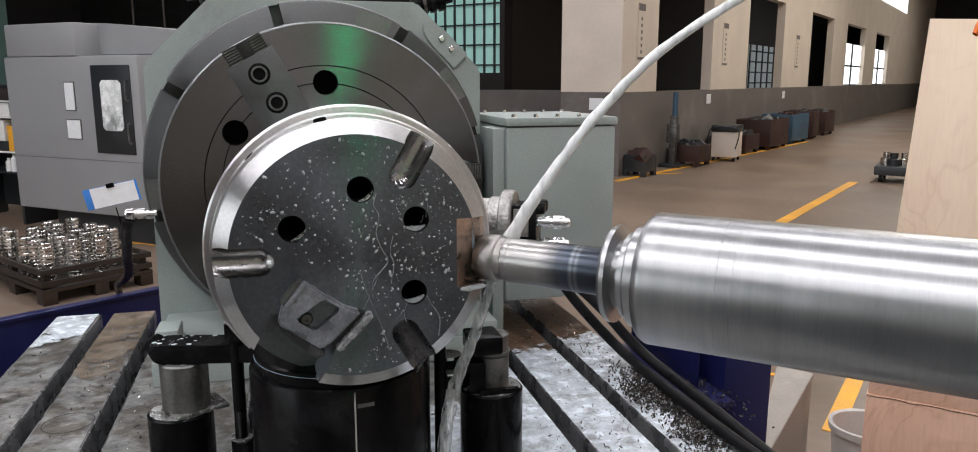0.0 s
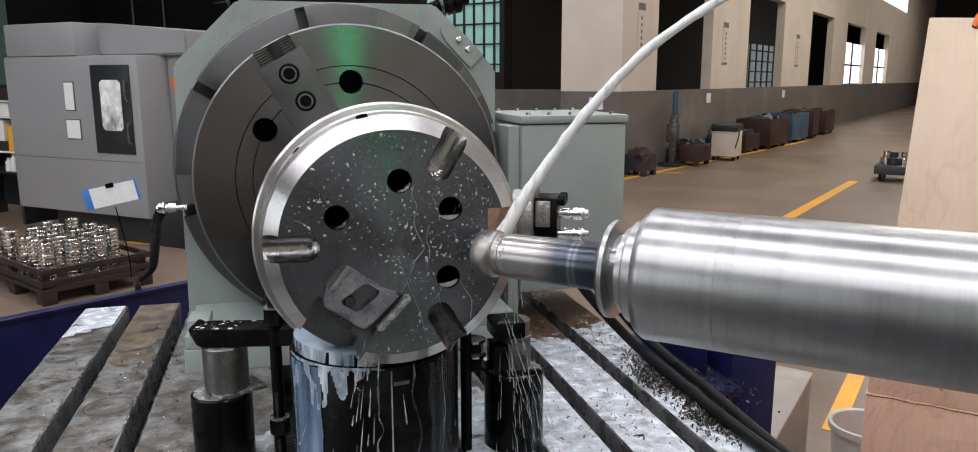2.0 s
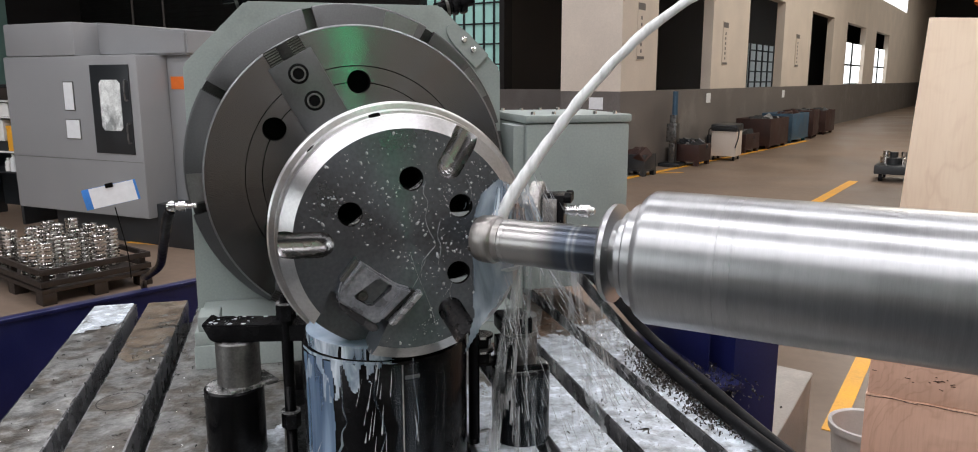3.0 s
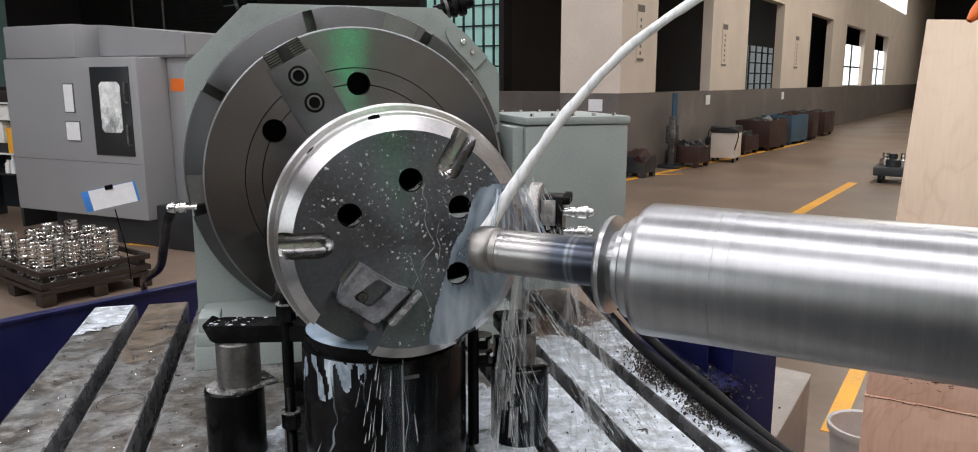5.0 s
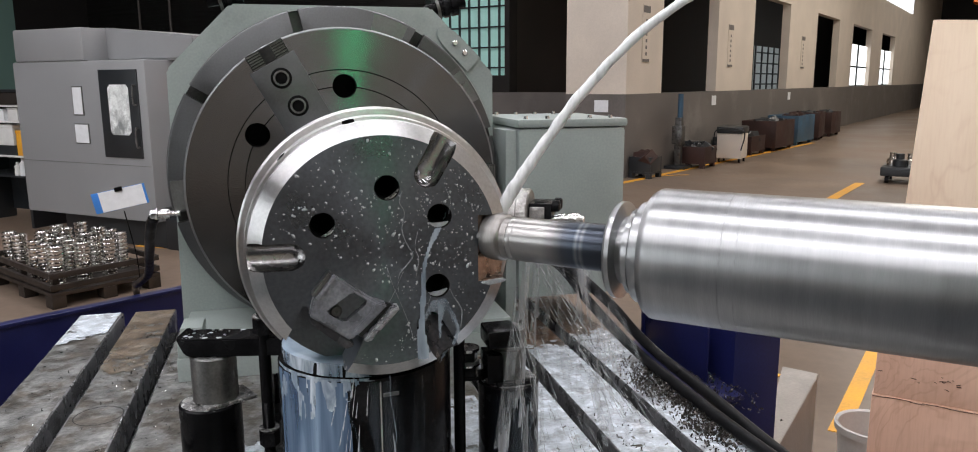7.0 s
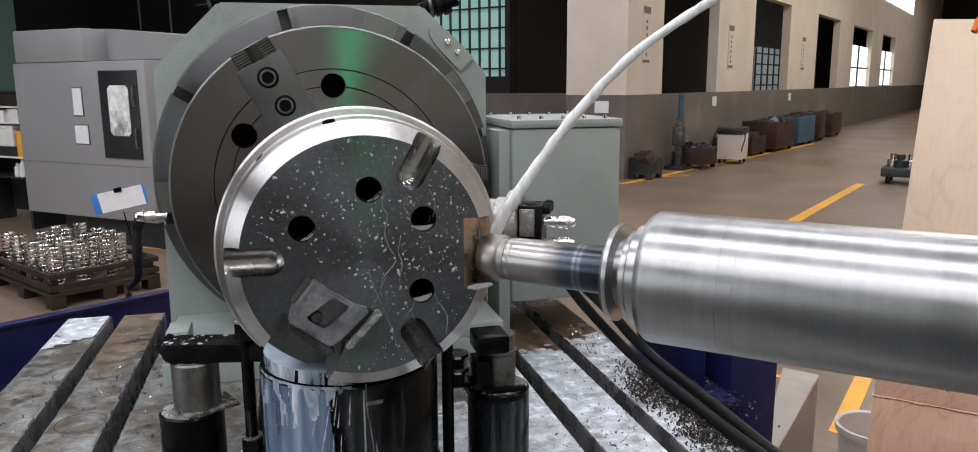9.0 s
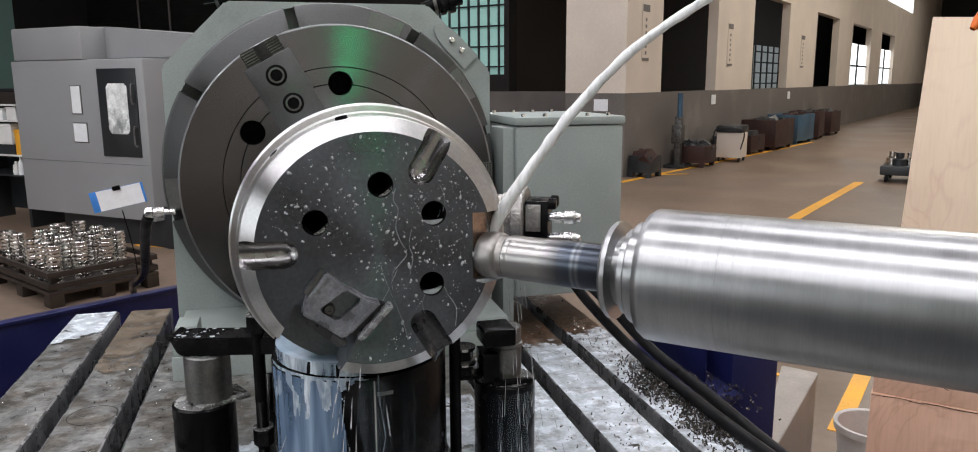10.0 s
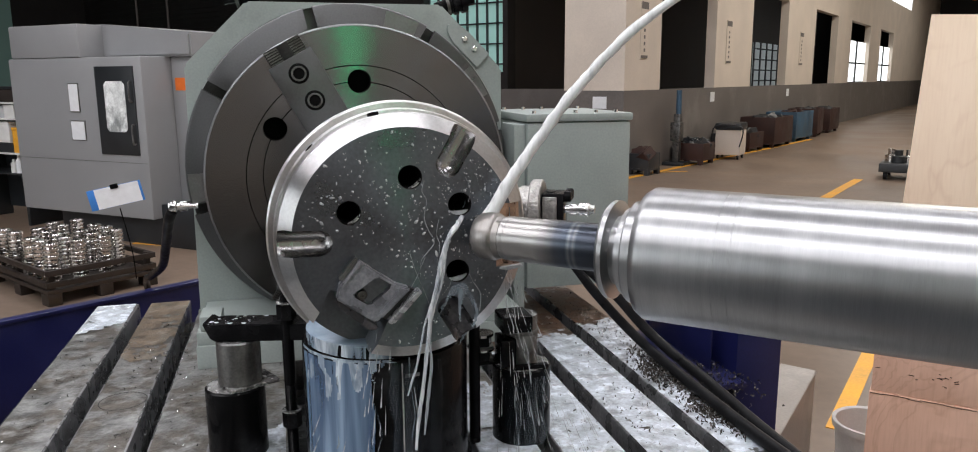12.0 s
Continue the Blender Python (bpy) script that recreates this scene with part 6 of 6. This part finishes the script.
flow(ledge, True, [(0, 0, 0, 0, -170), (1.6, 0, 0, 0, -170), (1.8, 0, 0, 0, -85), (2.0, 0, 0, 0, 0), (4.5, 0, 0, 0, 0), (4.7, 0, 0, 0, -85), (4.9, 0, 0, 0, -170), (5.6, 0, 0, 0, -170), (5.75, 0, 0, 0, -85), (5.9, 0, 0, 0, 0), (12, 0, 0, 0, 0)])
JR = TABLE @ pose(0.275, -0.49, 0.87)
wash3 = runnel("coolant_runnel", "coolant streaks running down a black jack", -150, -40, 0.0, 0.145, 0.0595, 4.1, STREAK, JR, -0.9)
flow(wash3, True, [(0, 0, 0, 0, 140), (1.6, 0, 0, 0, 140), (1.9, 0, 0, 0, 70), (2.2, 0, 0, 0, 0), (12, 0, 0, 0, 0)])


def droplets(name, label, count, seed, m, spread, down, drift, size=0.0013, long=0.03):
    """A shower of stretched drops that fans out as it falls."""
    rnd = random.Random(seed)
    verts, faces = [], []
    for _ in range(count):
        f = rnd.random() ** 0.8
        c = Vector((rnd.gauss(drift[0] * f, spread * (0.15 + f)), rnd.gauss(drift[1] * f, spread * 0.5 * (0.15 + f)), -down * f))
        d = Vector((drift[0] + (c.x - drift[0] * f) * 0.9, drift[1], -down)).normalized()
        l, r = long * rnd.uniform(0.3, 1.2), size * rnd.uniform(0.4, 1.1)
        a = d.cross(Vector((0.2, 1, 0.1))).normalized()
        b2 = d.cross(a)
        b = len(verts)
        verts.append(c - d * l)
        for k in range(5):
            th = k * 2 * math.pi / 5
            verts.append(c + a * r * math.cos(th) + b2 * r * math.sin(th) + d * l * 0.4)
        verts.append(c + d * l * 0.55)
        faces += [(b, b + 1 + k, b + 1 + (k + 1) % 5) for k in range(5)] + [(b + 6, b + 1 + (k + 1) % 5, b + 1 + k) for k in range(5)]
    me = bpy.data.meshes.new(name)
    me.from_pydata([tuple(v) for v in verts], [], faces)
    me.materials.append(SPRAY)
    ob = new(name, me)
    ob.matrix_basis = m
    return tagged(ob, label, "coolant drops", kind="stuff")


def showers(wet, away, step, fall):
    """Rows for a shower that keeps falling while it is wet and else lies below the table top."""
    rows, t = [], 0.0
    while t < 12.0:
        if any(a <= t < b for a, b in wet):
            rows += [(t, 0, 0, 0), (t + step - 0.034, 0, 0, -fall)]
        else:
            rows += [(t, 0, 0, -away), (t + step - 0.034, 0, 0, -away)]
        t = round(t + step, 3)
    return rows + [(12.0, *rows[-2][1:])]


WET = [(1.8, 7.4), (10.0, 12.1)]
flow(droplets("coolant_shower", "spray of white coolant drops below the cutter", 60, 3, pose(0.03, 1.2, 1.29), 0.035, 0.37, (0.12, 0.05), 0.0009, 0.04), False, showers(WET, 0.60, 0.3, 0.09))
flow(droplets("coolant_shower", "fine coolant drops below the cutter", 48, 6, pose(0.04, 1.19, 1.29), 0.03, 0.34, (0.03, 0.03), 0.0008, 0.035), False, showers(WET, 0.60, 0.4, 0.1))
flow(droplets("coolant_shower", "coolant drops falling from the flange rim", 26, 11, TABLE @ pose(-0.05, -0.742, 1.178), 0.05, 0.28, (-0.05, -0.02), 0.0016, 0.035), True, showers([(1.9, 7.5), (8.7, 12.1)], 0.33, 0.4, 0.08))
flow(droplets("coolant_splash", "coolant drops splashing off the coupling", 120, 21, pose(0.085, 1.30, 1.44), 0.03, 0.14, (0.05, 0.0), 0.0009, 0.016), False, showers([(2.7, 5.6), (10.9, 11.7)], 0.75, 0.2, 0.03))
flow(droplets("coolant_plume", "fan of white coolant spray flung off the cutter", 120, 33, pose(0.06, 1.2, 1.35), 0.035, 0.33, (0.2, 0.1), 0.0011, 0.035), False, showers([(2.7, 5.5), (6.8, 7.3)], 0.75, 0.3, 0.08))


def curtain(name, label, top, low, seed, material, m):
    """A ragged fan of spray that hangs between two lines, torn at its foot."""
    bm, g, nu, nv = bmesh.new(), {}, 40, 30
    (a0, a1), (b0, b1) = [[Vector(p) for p in line] for line in (top, low)]
    for i in range(nu + 1):
        for j in range(nv + 1):
            u, v = i / nu, j / nv
            p = (a0.lerp(a1, u)).lerp(b0.lerp(b1, u), v ** 1.15)
            p.y += 0.03 * noise.noise(Vector((u * 5, v * 1.5, seed)))
            p.z -= 0.05 * v * (1 - v) * abs(u - 0.4)
            g[i, j] = bm.verts.new(p)
    for i in range(nu):
        for j in range(nv):
            if noise.noise(Vector((i * 0.55, j * 0.1, seed))) > -0.25 + 0.75 * (j / nv) ** 2.5:
                bm.faces.new((g[i, j], g[i + 1, j], g[i + 1, j + 1], g[i, j + 1]))
    bmesh.ops.delete(bm, geom=[v for v in bm.verts if not v.link_faces], context="VERTS")
    return tagged(shell(bm, name, material, m=m), label, "coolant spray", kind="stuff")


for seed, shift in ((2.0, 0.0), (6.5, 0.03)):
    fan = curtain("coolant_curtain", "white fan of coolant mist below the cutter", ((0.045, 1.205 + shift, 1.36), (0.15, 1.25 + shift, 1.36)), ((-0.01, 1.23 + shift, 0.92), (0.36, 1.36 + shift, 0.93)), seed, MIST, pose(0, 0, 0))
    flow(fan, False, showers([(2.6, 5.55), (6.75, 7.35)], 0.62, 0.3 if shift else 0.25, 0.03))
crown = curtain("coolant_crown", "foaming crown where the jet meets the flange", ((0.005, 1.16, 1.435), (0.055, 1.185, 1.44)), ((-0.012, 1.15, 1.33), (0.1, 1.19, 1.335)), 9.2, FOAMY, pose(0.012, 0.03, 0.0))
flow(crown, False, showers([(2.7, 5.5)], 0.75, 0.2, 0.012))

# ---- what moves ----
FEED_ROWS = [(0, 0), (0.2, 0.003), (0.5, 0.0176), (1, 0.0473), (1.5, 0.0761), (2, 0.0995), (2.1, 0.1030), (2.5, 0.1045), (3, 0.1336), (3.5, 0.161), (3.7, 0.167), (4.3, 0.167), (4.5, 0.162),
             (5, 0.1354), (5.5, 0.1047), (5.6, 0.1015), (5.95, 0.0995), (6.5, 0.0724), (7, 0.0432), (7.6, 0.013), (8, 0.009), (9, 0.0095), (9.4, 0.0100), (9.6, 0.018), (10, 0.0416), (10.5, 0.0699), (11, 0.0970), (11.1, 0.0985), (11.5, 0.0995), (12, 0.1263)]
RISE_ROWS = [(0, 0), (1, 0.0006), (1.5, 0.0016), (1.95, 0.004), (2.5, 0.0280), (2.6, 0.0287), (3.6, 0.0292), (4.2, 0.0151), (5, 0.0142), (5.5, 0.0142), (5.95, 0.0332), (6.2, 0.0348), (7, 0.034), (7.7, 0.0335), (8.5, 0.003), (9, 0.0012), (10, 0.0012), (11, 0.0024), (11.1, 0.004), (11.5, 0.0236), (11.65, 0.0284), (12, 0.0293)]


def between(rows, t):
    for (a, p), (b, q) in zip(rows, rows[1:]):
        if a <= t <= b:
            return p + (q - p) * (t - a) / (b - a)
    return rows[-1][1]


def shifted(base, v):
    return Matrix.Translation(v) @ base


def motions():
    for ob in ON_TABLE:
        base = ob.matrix_basis.copy()
        walk(ob, [(t, shifted(base, FEED * s)) for t, s in FEED_ROWS])
    for ob in TRAILING:         # held at the head, dragging at the far end
        base = ob.matrix_basis.copy()
        walk(ob, [(t, shifted(base, FEED * s) @ pose(0, 0, 0, 0, 0, -24 * s)) for t, s in FEED_ROWS])
    for ob, spins in WITH_BAR:
        base = ob.matrix_basis.copy()
        if spins:
            walk(ob, [(i / 10, shifted(base, Vector((0, 0, between(RISE_ROWS, i / 10)))) @ pose(0, 0, 0, -75 * i)) for i in range(121)])
        else:
            walk(ob, [(t, shifted(base, Vector((0, 0, z)))) for t, z in RISE_ROWS])
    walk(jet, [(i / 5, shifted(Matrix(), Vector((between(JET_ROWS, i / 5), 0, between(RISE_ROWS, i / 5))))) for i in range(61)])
    for ob, rides, rows in FLOWS:
        base = ob.matrix_basis.copy()
        track = [[(r[0], r[k] if len(r) > k else 0) for r in rows] for k in (1, 2, 3, 4)]
        times = sorted({round(r[0], 3) for r in rows if r[0] <= 12} | ({t for t, s in FEED_ROWS} if rides else set()))
        walk(ob, [(t, shifted(base @ pose(*(between(c, t) for c in track[:3]), 0, 0, between(track[3], t)), FEED * between(FEED_ROWS, t) if rides else Vector())) for t in times])


motions()
